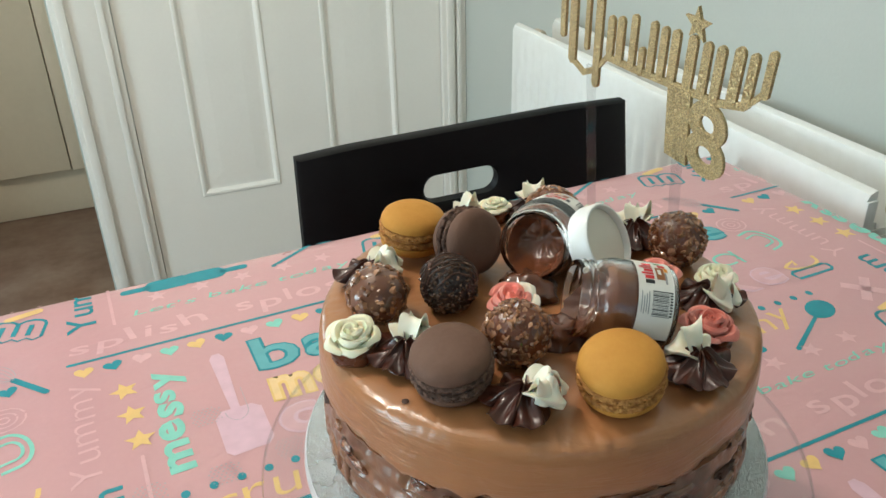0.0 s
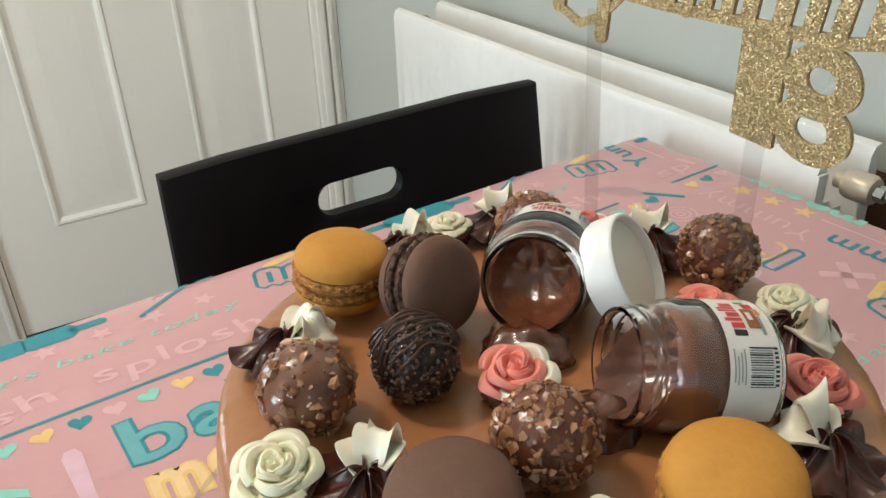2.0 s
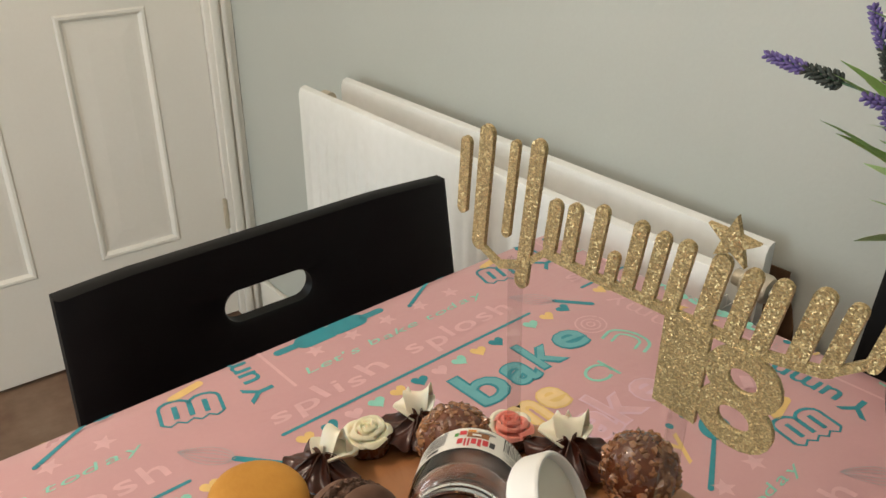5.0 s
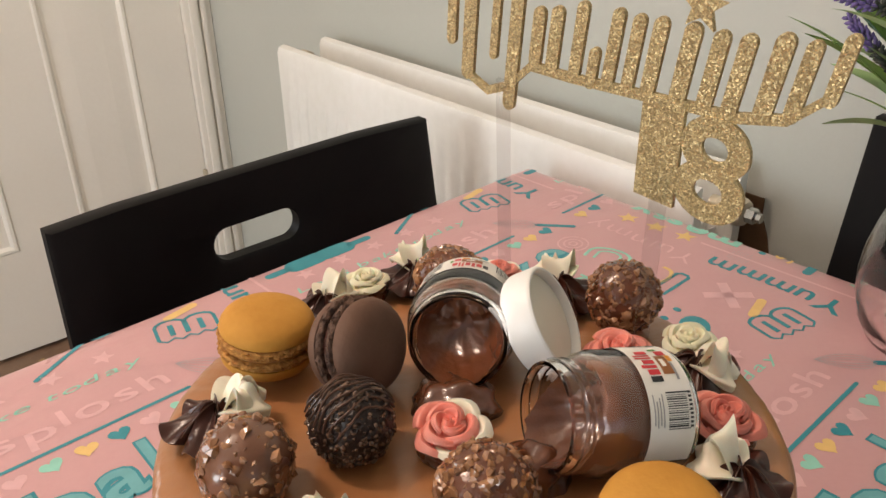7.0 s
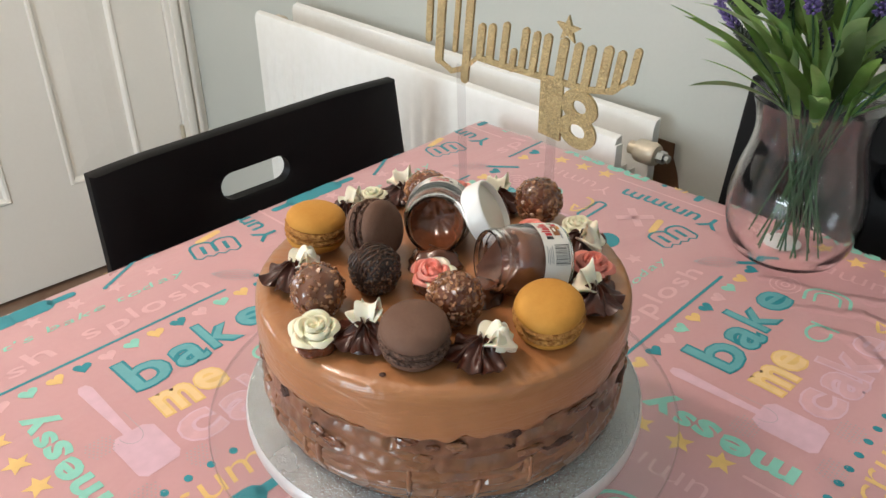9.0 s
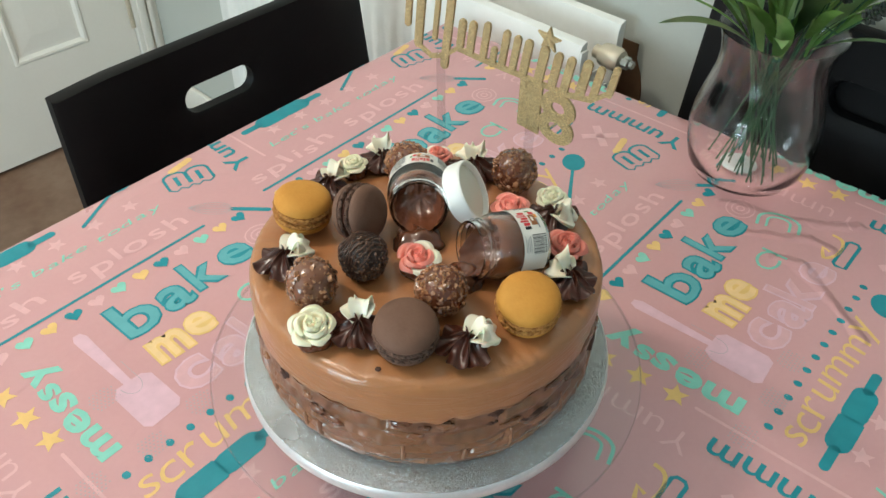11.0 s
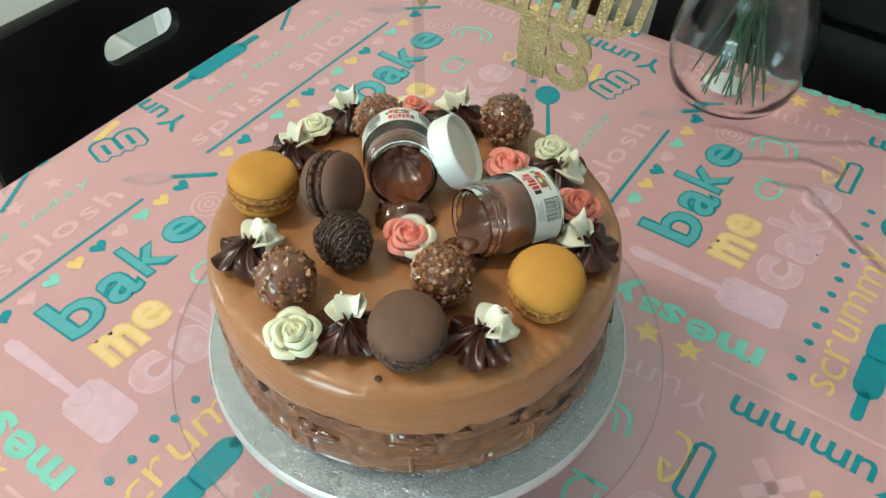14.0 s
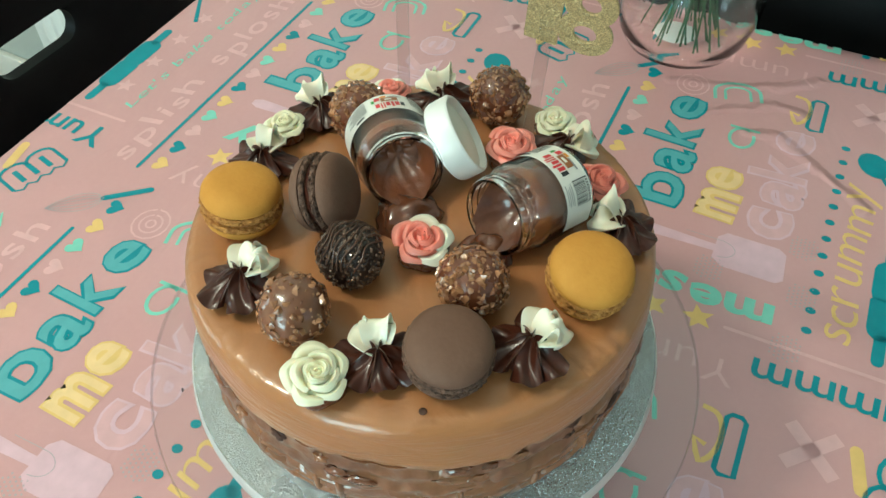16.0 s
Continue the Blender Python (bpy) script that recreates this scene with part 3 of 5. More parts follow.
# ---- chairs ----
def chair_back(width_top, width_low, z0, z1, slot_x, slot_z, slot_half, slot_r, thick, lean, dip=0.0):
    """A leaning, slightly hollow back panel with a hand slot through it."""
    bm = bmesh.new()
    n_s = 12
    slot = stadium(slot_x, slot_z, slot_half - slot_r, slot_r, n_s)
    outer = []
    top, low = width_top / 2, width_low / 2
    m = len(slot)
    for px, pz in slot:
        dx, dz = px - slot_x, pz - slot_z
        cands = []
        if dz > 1e-6:
            cands.append((z1 - slot_z) / dz)
        if dz < -1e-6:
            cands.append((z0 - slot_z) / dz)
        if abs(dx) > 1e-6:
            cands.append(((top if dx > 0 else -top) - slot_x) / dx)
        k = min(c for c in cands if c > 0)
        outer.append([slot_x + dx * k, slot_z + dz * k])
    for cx, cz in ((-top, z1), (top, z1), (-top, z0), (top, z0)):
        i = min(range(m), key=lambda j: (outer[j][0] - cx) ** 2 + (outer[j][1] - cz) ** 2)
        outer[i] = [cx, cz]
    for o in outer:
        f = (z1 - o[1]) / (z1 - z0)
        o[0] *= 1 + f * (low / top - 1)

    def at(x, z, side):
        hollow = 0.016 * (1 - (x / top) ** 2)
        return (x, lean * (z - z0) + hollow + side, z - dip * (top - x) / (2 * top) * (z - z0) / (z1 - z0))

    cols = []
    for side in (0.0, thick):
        loops = []
        for f in (0.0, 0.03, 0.3, 0.65, 0.97, 1.0):
            inset = 0.0035 if f in (0.0, 1.0) else 0.0
            s2 = side + (inset if side == 0 else -inset)
            loops.append([bm.verts.new(at(s[0] + (o[0] - s[0]) * f, s[1] + (o[1] - s[1]) * f, s2)) for s, o in zip(slot, outer)])
        cols.append(loops)
        for a, b in zip(loops, loops[1:]):
            for i in range(m):
                bm.faces.new((a[i], a[(i + 1) % m], b[(i + 1) % m], b[i]))
    for k in (0, -1):
        a, b = cols[0][k], cols[1][k]
        for i in range(m):
            bm.faces.new((a[i], a[(i + 1) % m], b[(i + 1) % m], b[i]))
    return bm


def dining_chair(m, label, back_top=0.79, slot_z=0.708, slot_r=0.021, board=False, dip=0.0):
    c = thing("dining_chair", m, label, "chair", "chairs round the table")
    part("backrest", chair_back(0.452, 0.47, 0.53, back_top, -0.012, slot_z, 0.053, slot_r, 0.022, 0.11, dip), M["black_wood"], c, "black panel with an oval hand slot")
    # plate added behind the slot, standing in for the darkness seen through it
    if board:
        w = lambda x, z: (x, 0.11 * (z - 0.53) + 0.0395, z)
        bm = bmesh.new()
        lo, hi = [[bm.verts.new(Vector(w(x, z)) + Vector((0, d, 0))) for x, z in ((-0.1, slot_z - 0.045), (0.076, slot_z - 0.045), (0.076, slot_z + 0.045), (-0.1, slot_z + 0.045))] for d in (0.0, 0.005)]
        bm.faces.new(lo)
        bm.faces.new(hi[::-1])
        for i in range(4):
            bm.faces.new((lo[i], hi[i], hi[(i + 1) % 4], lo[(i + 1) % 4]))
        part("slot_backing", bm, M["black_wood"], c, "added black plate that darkens the hand slot", smooth=False)
    part("seat", boxed(-0.215, 0.215, -0.4, 0.0, 0.43, 0.455, 0.008, 3), M["black_wood"], c)
    for x in (-0.205, 0.205):
        part("leg", tube([(x, 0.035, 0.0), (x, 0.012, 0.43), (x, 0.03, 0.56), (x, 0.052, back_top - 0.03)], 0.016, 8, taper=(0.8, 1, 1, 0.7)), M["black_wood"], c)
        part("leg", tube([(x * 0.95, -0.39, 0.0), (x * 0.95, -0.38, 0.43)], 0.016, 8, taper=(0.8, 1)), M["black_wood"], c)
        part("stretcher", boxed(x - 0.008, x + 0.008, -0.37, 0.01, 0.2, 0.225, 0.003), M["black_wood"], c)
    part("rail", boxed(-0.2, 0.2, -0.385, -0.365, 0.385, 0.428, 0.003), M["black_wood"], c)
    return c


dining_chair(pose(0.217, 0.548, 0.0), "black wooden dining chair with slotted back pushed to the table", slot_z=0.7115, slot_r=0.0188, dip=0.009)
dining_chair(pose(0.585, -0.095, 0.0, 0, 0, -90), "black wooden dining chair with a tall slotted back against the wall", back_top=0.862, slot_z=0.782, board=True)


# ---- table with its printed oilcloth ----
TURN = 3.1
TX0, TX1, TY0, TY1 = -0.70, 0.520, -0.36, 0.428
TABLE = pose(0, 0, 0, 0, 0, TURN)


def dining_table():
    t = thing("dining_table", TABLE, "dark wooden dining table under a pink printed cloth", "table")
    part("tabletop", boxed(TX0 + 0.006, TX1 - 0.006, TY0 + 0.006, TY1 - 0.006, 0.718, 0.7475, 0.004), M["table_wood"], t)
    for x in (TX0 + 0.06, TX1 - 0.06):
        for y in (TY0 + 0.06, TY1 - 0.06):
            part("leg", boxed(x - 0.028, x + 0.028, y - 0.028, y + 0.028, 0, 0.717, 0.005), M["table_wood"], t)
    for y in (TY0 + 0.06, TY1 - 0.06):
        part("apron", boxed(TX0 + 0.09, TX1 - 0.09, y - 0.01, y + 0.01, 0.64, 0.717, 0.002), M["table_wood"], t)


dining_table()


def cloth_mesh():
    """The top sheet, soft at the edges, falling a hand's width down on all sides in shallow folds."""
    bm = bmesh.new()
    nx, ny = 130, 84
    drop, r = 0.17, 0.006

    def run(k, n, lo, hi):
        """Place and fall along one axis, with five steps of overhang at either end."""
        over = 6
        if k < over:
            return lo - r, (over - k) / over
        if k > n - over:
            return hi + r, (k - (n - over)) / over
        return lo + (hi - lo) * (k - over) / (n - 2 * over), 0.0

    grid = []
    for j in range(ny + 1):
        row = []
        for i in range(nx + 1):
            x, fx = run(i, nx, TX0, TX1)
            y, fy = run(j, ny, TY0, TY1)
            f = max(fx, fy)
            z = 0.75 - drop * f if f else 0.75
            if not f:
                edge = min(x - TX0, TX1 - x, y - TY0, TY1 - y)
                if edge < 0.012:
                    z -= 0.003 * (1 - edge / 0.012) ** 2
            else:
                fold = 0.012 * f * math.sin((x if fy >= fx else y) * 38 + 2 * bump_noise((x, y, 0), 5))
                if fy >= fx:
                    y += fold * (1 if j > ny / 2 else -1) * 0.6 + (0.004 if j > ny / 2 else -0.004)
                else:
                    x += fold * (1 if i > nx / 2 else -1) * 0.6
            row.append(bm.verts.new((x, y, z)))
        grid.append(row)
    for a, b in zip(grid, grid[1:]):
        for i in range(nx):
            bm.faces.new((a[i], a[i + 1], b[i + 1], b[i]))
    return bm


tablecloth = solid("tablecloth", cloth_mesh(), M["cloth"], "pink wipe-clean tablecloth printed with baking words and motifs", "tablecloth", m=TABLE)


# ---- the cake on its board and stand ----
BOARD_Z, CAKE_Z = 0.8364, 0.919
CAKE_TURN = -2.6


def cake_stand():
    s = thing("cake_turntable", pose(0, 0, 0.7512), "clear acrylic cake turntable on the table", "turntable")
    top = BOARD_Z - 0.0118 - 0.7512
    d = part("disc", lathe([(0, top - 0.005), (0.152, top - 0.005), (0.1525, top - 0.0025), (0.152, top), (0, top)], 96), M["sheer"], s)
    part("rim", lathe([(0.1522, top - 0.0042), (0.1528, top - 0.0042), (0.1530, top - 0.0025), (0.1528, top - 0.0008), (0.1522, top - 0.0008), (0.1522, top - 0.0042)], 96), M["edge"], d, "polished clear edge")
    part("pedestal", lathe([(0, 0.001), (0.07, 0.001), (0.07, 0.006), (0.02, 0.012), (0.018, top - 0.016), (0.05, top - 0.0055), (0, top - 0.0055)], 48), M["sheer"], s)


cake_stand()
bm = lathe([(0, -0.0115), (0.1262, -0.0115), (0.128, -0.0095), (0.1284, -0.006), (0.128, -0.002), (0.1268, 0.0), (0.115, 0.0004), (0, 0.0004)], 128)
for f in bm.faces:
    f.material_index = 1 if f.calc_center_median().xy.length > 0.1265 else 0
solid("cake_board", bm, [M["foil"], M["rim_foil"]], "round embossed silver foil cake board", "cake board", m=pose(0, 0, BOARD_Z))


def polar(prof, n, wobble):
    return lathe(prof, n, lambda a, r, z, k: wobble(a, r, z, k))


def chocolate_cake():
    c = thing("chocolate_cake", pose(0, 0, BOARD_Z, 0, 0, CAKE_TURN), "round layered cake under milk chocolate glaze", "cake")
    h = CAKE_Z - BOARD_Z

    def ring(a, r, z, seed, amp, sa, sz):
        q = Vector((math.cos(a) * sa, math.sin(a) * sa, z * sz + seed))
        return r + amp * noise.noise(q) + 0.4 * amp * noise.noise(q * 2.7)

    # the smooth upper layer, dripping raggedly over the joint
    prof = [(0, h), (0.03, h), (0.06, h), (0.085, h), (0.096, h), (0.1025, h - 0.0003), (0.107, h - 0.0008), (0.1098, h - 0.0016), (0.1116, h - 0.0028), (0.1128, h - 0.0048), (0.1134, h - 0.0075), (0.1137, h - 0.0105), (0.1139, h - 0.014), (0.1141, h - 0.0175), (0.1142, h - 0.021), (0.1141, h - 0.0245), (0.1138, h - 0.0275), (0.1128, h - 0.0297), (0.1105, h - 0.0305), (0.105, h - 0.0306), (0, h - 0.0306)]

    def upper(a, r, z, k):
        ca, sa = math.cos(a), math.sin(a)
        low = max(0.0, min(1.0, (h - z - 0.019) / 0.01))
        rr, zz = r, z
        if r > 0.098 and k < 19:
            rim = max(0.0, 1 - abs(h - z - 0.002) / 0.005) * max(0.0, noise.noise(Vector((ca * 2.2, sa * 2.2, 8))) + 0.25)
            rr = ring(a, r, z, 1.0, 0.0008 + 0.0016 * low, 2.6, 30) + 0.0022 * rim * noise.noise(Vector((ca * 30, sa * 30, z * 420)))
            zz = z + 0.0018 * rim * noise.noise(Vector((ca * 34, sa * 34, z * 300 + 9)))
        if low > 0:
            zz += low * (0.0034 * noise.noise(Vector((ca * 4, sa * 4, 3))) + 0.0026 * noise.noise(Vector((ca * 15, sa * 15, 5))))
        elif r < 0.1:
            zz = z + 0.00035 * noise.noise(Vector((r * 40 * ca, r * 40 * sa, 0)))
        return (rr * ca, rr * sa, zz)

    part("upper_layer", polar(prof, 420, upper), M["glaze"], c, "smooth milk chocolate glazed layer")
    # the wet joint between the layers, broken open into dark crumb here and there
    joint = [(0.104, 0.0135)] + [(0.1126 + 0.0009 * math.sin(k * 1.3), 0.0145 + 0.0026 * k) for k in range(16)] + [(0.104, 0.0545)]

    def wet(a, r, z, k):
        ca, sa = math.cos(a), math.sin(a)
        q = r + 0.0018 * noise.noise(Vector((ca * 6, sa * 6, z * 130))) + 0.0014 * noise.noise(Vector((ca * 15, sa * 15, z * 210 + 3))) - 0.012 * max(0.0, noise.noise(Vector((ca * 13, sa * 13, z * 90 + 11))) - 0.33)
        return (q * ca, q * sa, z)

    part("filling", polar(joint, 420, wet), M["joint"], c, "glossy wet ganache joint between the layers")
    # the lower layer under the same thin coating, smeared round with a knife
    rows = 20
    prof = []
    for k in range(rows):
        f = k / (rows - 1)
        z = 0.0012 + f * 0.0305
        prof.append((0.1072 + 0.0062 * math.sin(math.pi * 0.5 * min(1, f / 0.5)) - 0.0045 * max(0, f - 0.8) / 0.2, z))
    prof = [(0.05, 0.0012)] + prof + [(0.05, 0.0325)]

    def lower(a, r, z, k):
        if r < 0.06:
            return (r * math.cos(a), r * math.sin(a), z)
        f = z / 0.032
        ca, sa = math.cos(a), math.sin(a)
        smear = noise.noise(Vector((ca * 3.2, sa * 3.2, f * 7 + 7)))
        fine = noise.noise(Vector((ca * 9, sa * 9, f * 11 + 3)))
        pit = noise.noise(Vector((ca * 12, sa * 12, f * 4.0 + 17)))
        rr = r + 0.0021 * smear + 0.0011 * fine - 0.009 * max(0.0, pit - 0.4)
        top = max(0.0, (f - 0.6) / 0.4)
        zz = z + 0.0016 * smear * min(1, f * 4) * (1 - top) + top * (0.006 * noise.noise(Vector((ca * 5, sa * 5, 30))) + 0.0036 * noise.noise(Vector((ca * 17, sa * 17, 31))))
        return (rr * ca, rr * sa, max(zz, 0.0012))

    part("lower_layer", polar(prof, 420, lower), M["coating"], c, "lower layer under a smeared thin glaze")
    # a few runs at the foot, and torn scraps along the joint
    rnd = random.Random(5)
    for k in range(22):
        a = 2 * math.pi * (k + rnd.uniform(-0.45, 0.45)) / 22
        z1 = rnd.uniform(0.014, 0.036)
        pts, taper = [], []
        for i in range(8):
            f = i / 7
            z = z1 + (0.0022 - z1) * f
            rr = 0.1064 + 0.0058 * min(1, z / 0.016) + 0.0008 * math.sin(math.pi * f)
            pts.append((rr * math.cos(a + 0.012 * math.sin(3 * f + k)), rr * math.sin(a + 0.012 * math.sin(3 * f + k)), z))
            taper.append(0.25 + 0.75 * math.sin(math.pi * min(1, 0.1 + f * 0.76)))
        part("drip", tube(pts, rnd.uniform(0.0014, 0.0027), 10, taper=taper), M["coating"], c)
    for k in range(46):
        a = rnd.uniform(0, 2 * math.pi)
        z = rnd.uniform(0.028, 0.05)
        bm = bmesh.new()
        bmesh.ops.create_icosphere(bm, subdivisions=3, radius=1.0)
        sx, sy, sz = rnd.uniform(0.003, 0.012), rnd.uniform(0.0012, 0.0024), rnd.uniform(0.0012, 0.0036)
        for v in bm.verts:
            v.co *= 1 + 0.45 * noise.noise(v.co * 1.8 + Vector((k, 0, 0)))
            v.co = Vector((v.co.x * sy - 0.5 * (v.co.y * sx) ** 2 / 0.113, v.co.y * sx, v.co.z * sz))
        dark = k % 3 == 0
        part("scrap", bm, M["crumb"] if dark else M["ganache" if k % 3 == 1 else "coating"], c, "dark bare crumb" if dark else "", pose((0.1124 if dark else 0.1128) * math.cos(a), 0.1126 * math.sin(a), z, 0, 0, math.degrees(a)))
    # the small hole poked near the front edge
    part("hole", lathe([(0, 0.0004), (0.0009, 0.0003), (0.0014, 0.0002), (0.0018, 0.0)], 12), M["crumb"], c, "small poked hole", pose(-0.088, -0.056, h + 0.0002))


CAKE_AXES = pose(0, 0, CAKE_Z, 0, 0, CAKE_TURN)
chocolate_cake()


def deco(x, y, z=0.0, rx=0, ry=0, rz=0):
    return CAKE_AXES @ pose(x, y, z, rx, ry, rz)


def axis_pose(x, y, z, axis, spin=0.0):
    """A pose on the cake whose z axis points along axis."""
    q = Vector(axis).normalized().to_track_quat("Z", "Y").to_matrix().to_4x4()
    return CAKE_AXES @ Matrix.Translation((x, y, z)) @ q @ Matrix.Rotation(radians(spin), 4, "Z")


# ---- sweets ----
def nut_ball(r, mat_ball, mat_nut, count, seed, label):
    t = thing("hazelnut_truffle", deco(0, 0), label, "truffle", "nut truffles on the cake")
    bm = bmesh.new()
    bmesh.ops.create_icosphere(bm, subdivisions=4, radius=r)
    for v in bm.verts:
        d = v.co.normalized()
        v.co = d * (r * (1 + 0.035 * noise.noise(d * 3 + Vector((seed, 0, 0))) + 0.03 * noise.noise(d * 9)))
    part("chocolate_shell", bm, mat_ball, t)
    rnd = random.Random(seed)
    bm = bmesh.new()
    for k in range(count):
        f = (k + 0.5) / count
        z = 1 - 2 * f
        a = k * 2.399963 + rnd.uniform(-0.2, 0.2)
        d = Vector((math.sqrt(1 - z * z) * math.cos(a), math.sqrt(1 - z * z) * math.sin(a), z))
        q = d.to_track_quat("Z", "Y").to_matrix().to_4x4()
        s = rnd.uniform(0.35, 1.4) * r * 0.098
        m = Matrix.Translation(d * r * 0.985) @ q @ Matrix.Rotation(rnd.uniform(0, 6.3), 4, "Z") @ Matrix.Rotation(rnd.uniform(-0.5, 0.5), 4, "X") @ Matrix.Diagonal((s * rnd.uniform(0.8, 1.4), s * rnd.uniform(0.75, 1.1), s * rnd.uniform(0.6, 1.1), 1))
        chip = bmesh.ops.create_icosphere(bm, subdivisions=1, radius=1.0, matrix=m)["verts"]
        for v in chip:
            v.co += Vector((rnd.uniform(-1, 1), rnd.uniform(-1, 1), rnd.uniform(-1, 1))) * s * 0.32
    tagged(part("nut_coating", bm, mat_nut, t, "chopped hazelnut under chocolate"), kind="stuff")
    return t


R_BALL = 0.0152
first = nut_ball(R_BALL, M["milk"], M["nut"], 360, 3, "round milk chocolate truffle studded with chopped hazelnuts")
first.matrix_basis = deco(0.088, 0.006, 0.0152)
for x, y, r in ((-0.0305, -0.0455, (40, 20, 70)), (0.0388, 0.0622, (120, 60, 10))):
    copy_thing(first, deco(x, y, 0.0152, *r))
soft_ball = nut_ball(R_BALL, M["ganache"], M["nut"], 190, 9, "milk chocolate truffle half smothered in glaze")
soft_ball.matrix_basis = deco(-0.0815, 0.0115, 0.0142)


def dark_truffle():
    t = thing("dark_truffle", deco(-0.0443, 0.0089, 0.0138), "dark chocolate crumb truffle striped with chocolate", "truffle")
    bm = bmesh.new()
    bmesh.ops.create_icosphere(bm, subdivisions=5, radius=0.0146)
    for v in bm.verts:
        d = v.co.normalized()
        v.co = d * 0.0146 * (1 + 0.05 * noise.noise(d * 16) + 0.03 * noise.noise(d * 34))
    part("crumb_shell", bm, M["noir"], t)
    rnd = random.Random(4)
    bm = bmesh.new()
    for k in range(640):
        z = 1 - 2 * (k + 0.5) / 640
        a = k * 2.399963 + rnd.uniform(-0.4, 0.4)
        d = Vector((math.sqrt(1 - z * z) * math.cos(a), math.sqrt(1 - z * z) * math.sin(a), z))
        s = rnd.uniform(0.0003, 0.0012) * rnd.uniform(0.6, 1.15)
        bmesh.ops.create_icosphere(bm, subdivisions=1, radius=s, matrix=Matrix.Translation(d * 0.0147) @ Matrix.Diagonal((rnd.uniform(0.7, 1.4), 1, rnd.uniform(0.7, 1.4), 1)))
    tagged(part("crumb_coating", bm, M["noir_crumb"], t, "dark biscuit crumb coating"), kind="stuff")
    for k in range(9):
        y = -0.0105 + 0.0026 * k
        rr = math.sqrt(0.0156 ** 2 - y * y)
        pts = [(rr * math.cos(a), y + 0.0009 * math.sin(5 * a + k), rr * math.sin(a)) for a in [math.pi * (0.12 + 0.76 * i / 18) for i in range(19)]]
        part("drizzle", tube(pts, 0.00042, 6), M["drizzle"], t)


dark_truffle()


def macaron(mat_shell, mat_foot, label):
    t = thing("macaron", deco(0, 0), label, "macaron", "macarons on the cake")
    dome = [(0, 0.0098), (0.006, 0.0096), (0.011, 0.009), (0.015, 0.0077), (0.0178, 0.0058), (0.0192, 0.0036), (0.0196, 0.0018), (0.0194, 0.0006), (0.018, 0.0003), (0, 0.0003)]

    def ruffle(a, rr, z, k):
        q = rr + (0.0011 * noise.noise(Vector((math.cos(a) * 14, math.sin(a) * 14, z * 900))) + 0.0007 * noise.noise(Vector((math.cos(a) * 33, math.sin(a) * 33, z * 900 + 5))) if rr > 0.01 else 0)
        return (q * math.cos(a), q * math.sin(a), z)

    foot = [(0.0, 0.0), (0.0192, 0.0), (0.0202, -0.0008), (0.0199, -0.0016), (0.0203, -0.0024), (0.0194, -0.0032), (0.0, -0.0033)]
    for name, sign in (("upper_shell", 1), ("lower_shell", -1)):
        up = Matrix.Translation((0, 0, sign * 0.0046)) @ (Matrix.Identity(4) if sign > 0 else Matrix.Rotation(math.pi, 4, "X"))
        s = part(name, lathe(dome, 56), mat_shell, t, "", up)
        part("foot", lathe(foot, 110, ruffle), mat_foot, s, "frilled porous foot")
    part("filling", lathe([(0, 0.0013), (0.0178, 0.0013), (0.0186, 0.0), (0.0178, -0.0013), (0, -0.0013)], 48), M["dark"] if mat_shell is M["mac_brown"] else M["foot_orange"], t)
    return t


orange = macaron(M["mac_orange"], M["foot_orange"], "caramel orange macaron lying on the glaze")
orange.matrix_basis = axis_pose(-0.0005, -0.0868, 0.0139, (-0.2, -0.16, 0.95), 20) @ Matrix.Scale(0.94, 4)
copy_thing(orange, axis_pose(-0.0440, 0.0712, 0.0160, (0.07, -0.06, 0.99), 120))
brown = macaron(M["mac_brown"], M["foot_brown"], "chocolate brown macaron lying flat on the glaze")
brown.matrix_basis = axis_pose(-0.0660, -0.0548, 0.0135, (-0.14, -0.15, 0.96), 60) @ Matrix.Scale(0.92, 4)
tagged(copy_thing(brown, axis_pose(-0.0231, 0.0376, 0.0205, (0.3, -0.9, 0.3))), "chocolate brown macaron standing on its edge")


def shell(bm, front, back):
    """Joins two like grids of vertices into one sheet with thickness."""
    n, m = len(front) - 1, len(front[0]) - 1
    for i in range(n):
        for j in range(m):
            bm.faces.new((front[i][j], front[i + 1][j], front[i + 1][j + 1], front[i][j + 1]))
            bm.faces.new((back[i][j], back[i][j + 1], back[i + 1][j + 1], back[i + 1][j]))
        for j in (0, m):
            bm.faces.new((front[i][j], front[i + 1][j], back[i + 1][j], back[i][j]))
    for i in (0, n):
        for j in range(m):
            bm.faces.new((front[i][j], front[i][j + 1], back[i][j + 1], back[i][j]))
    return bm


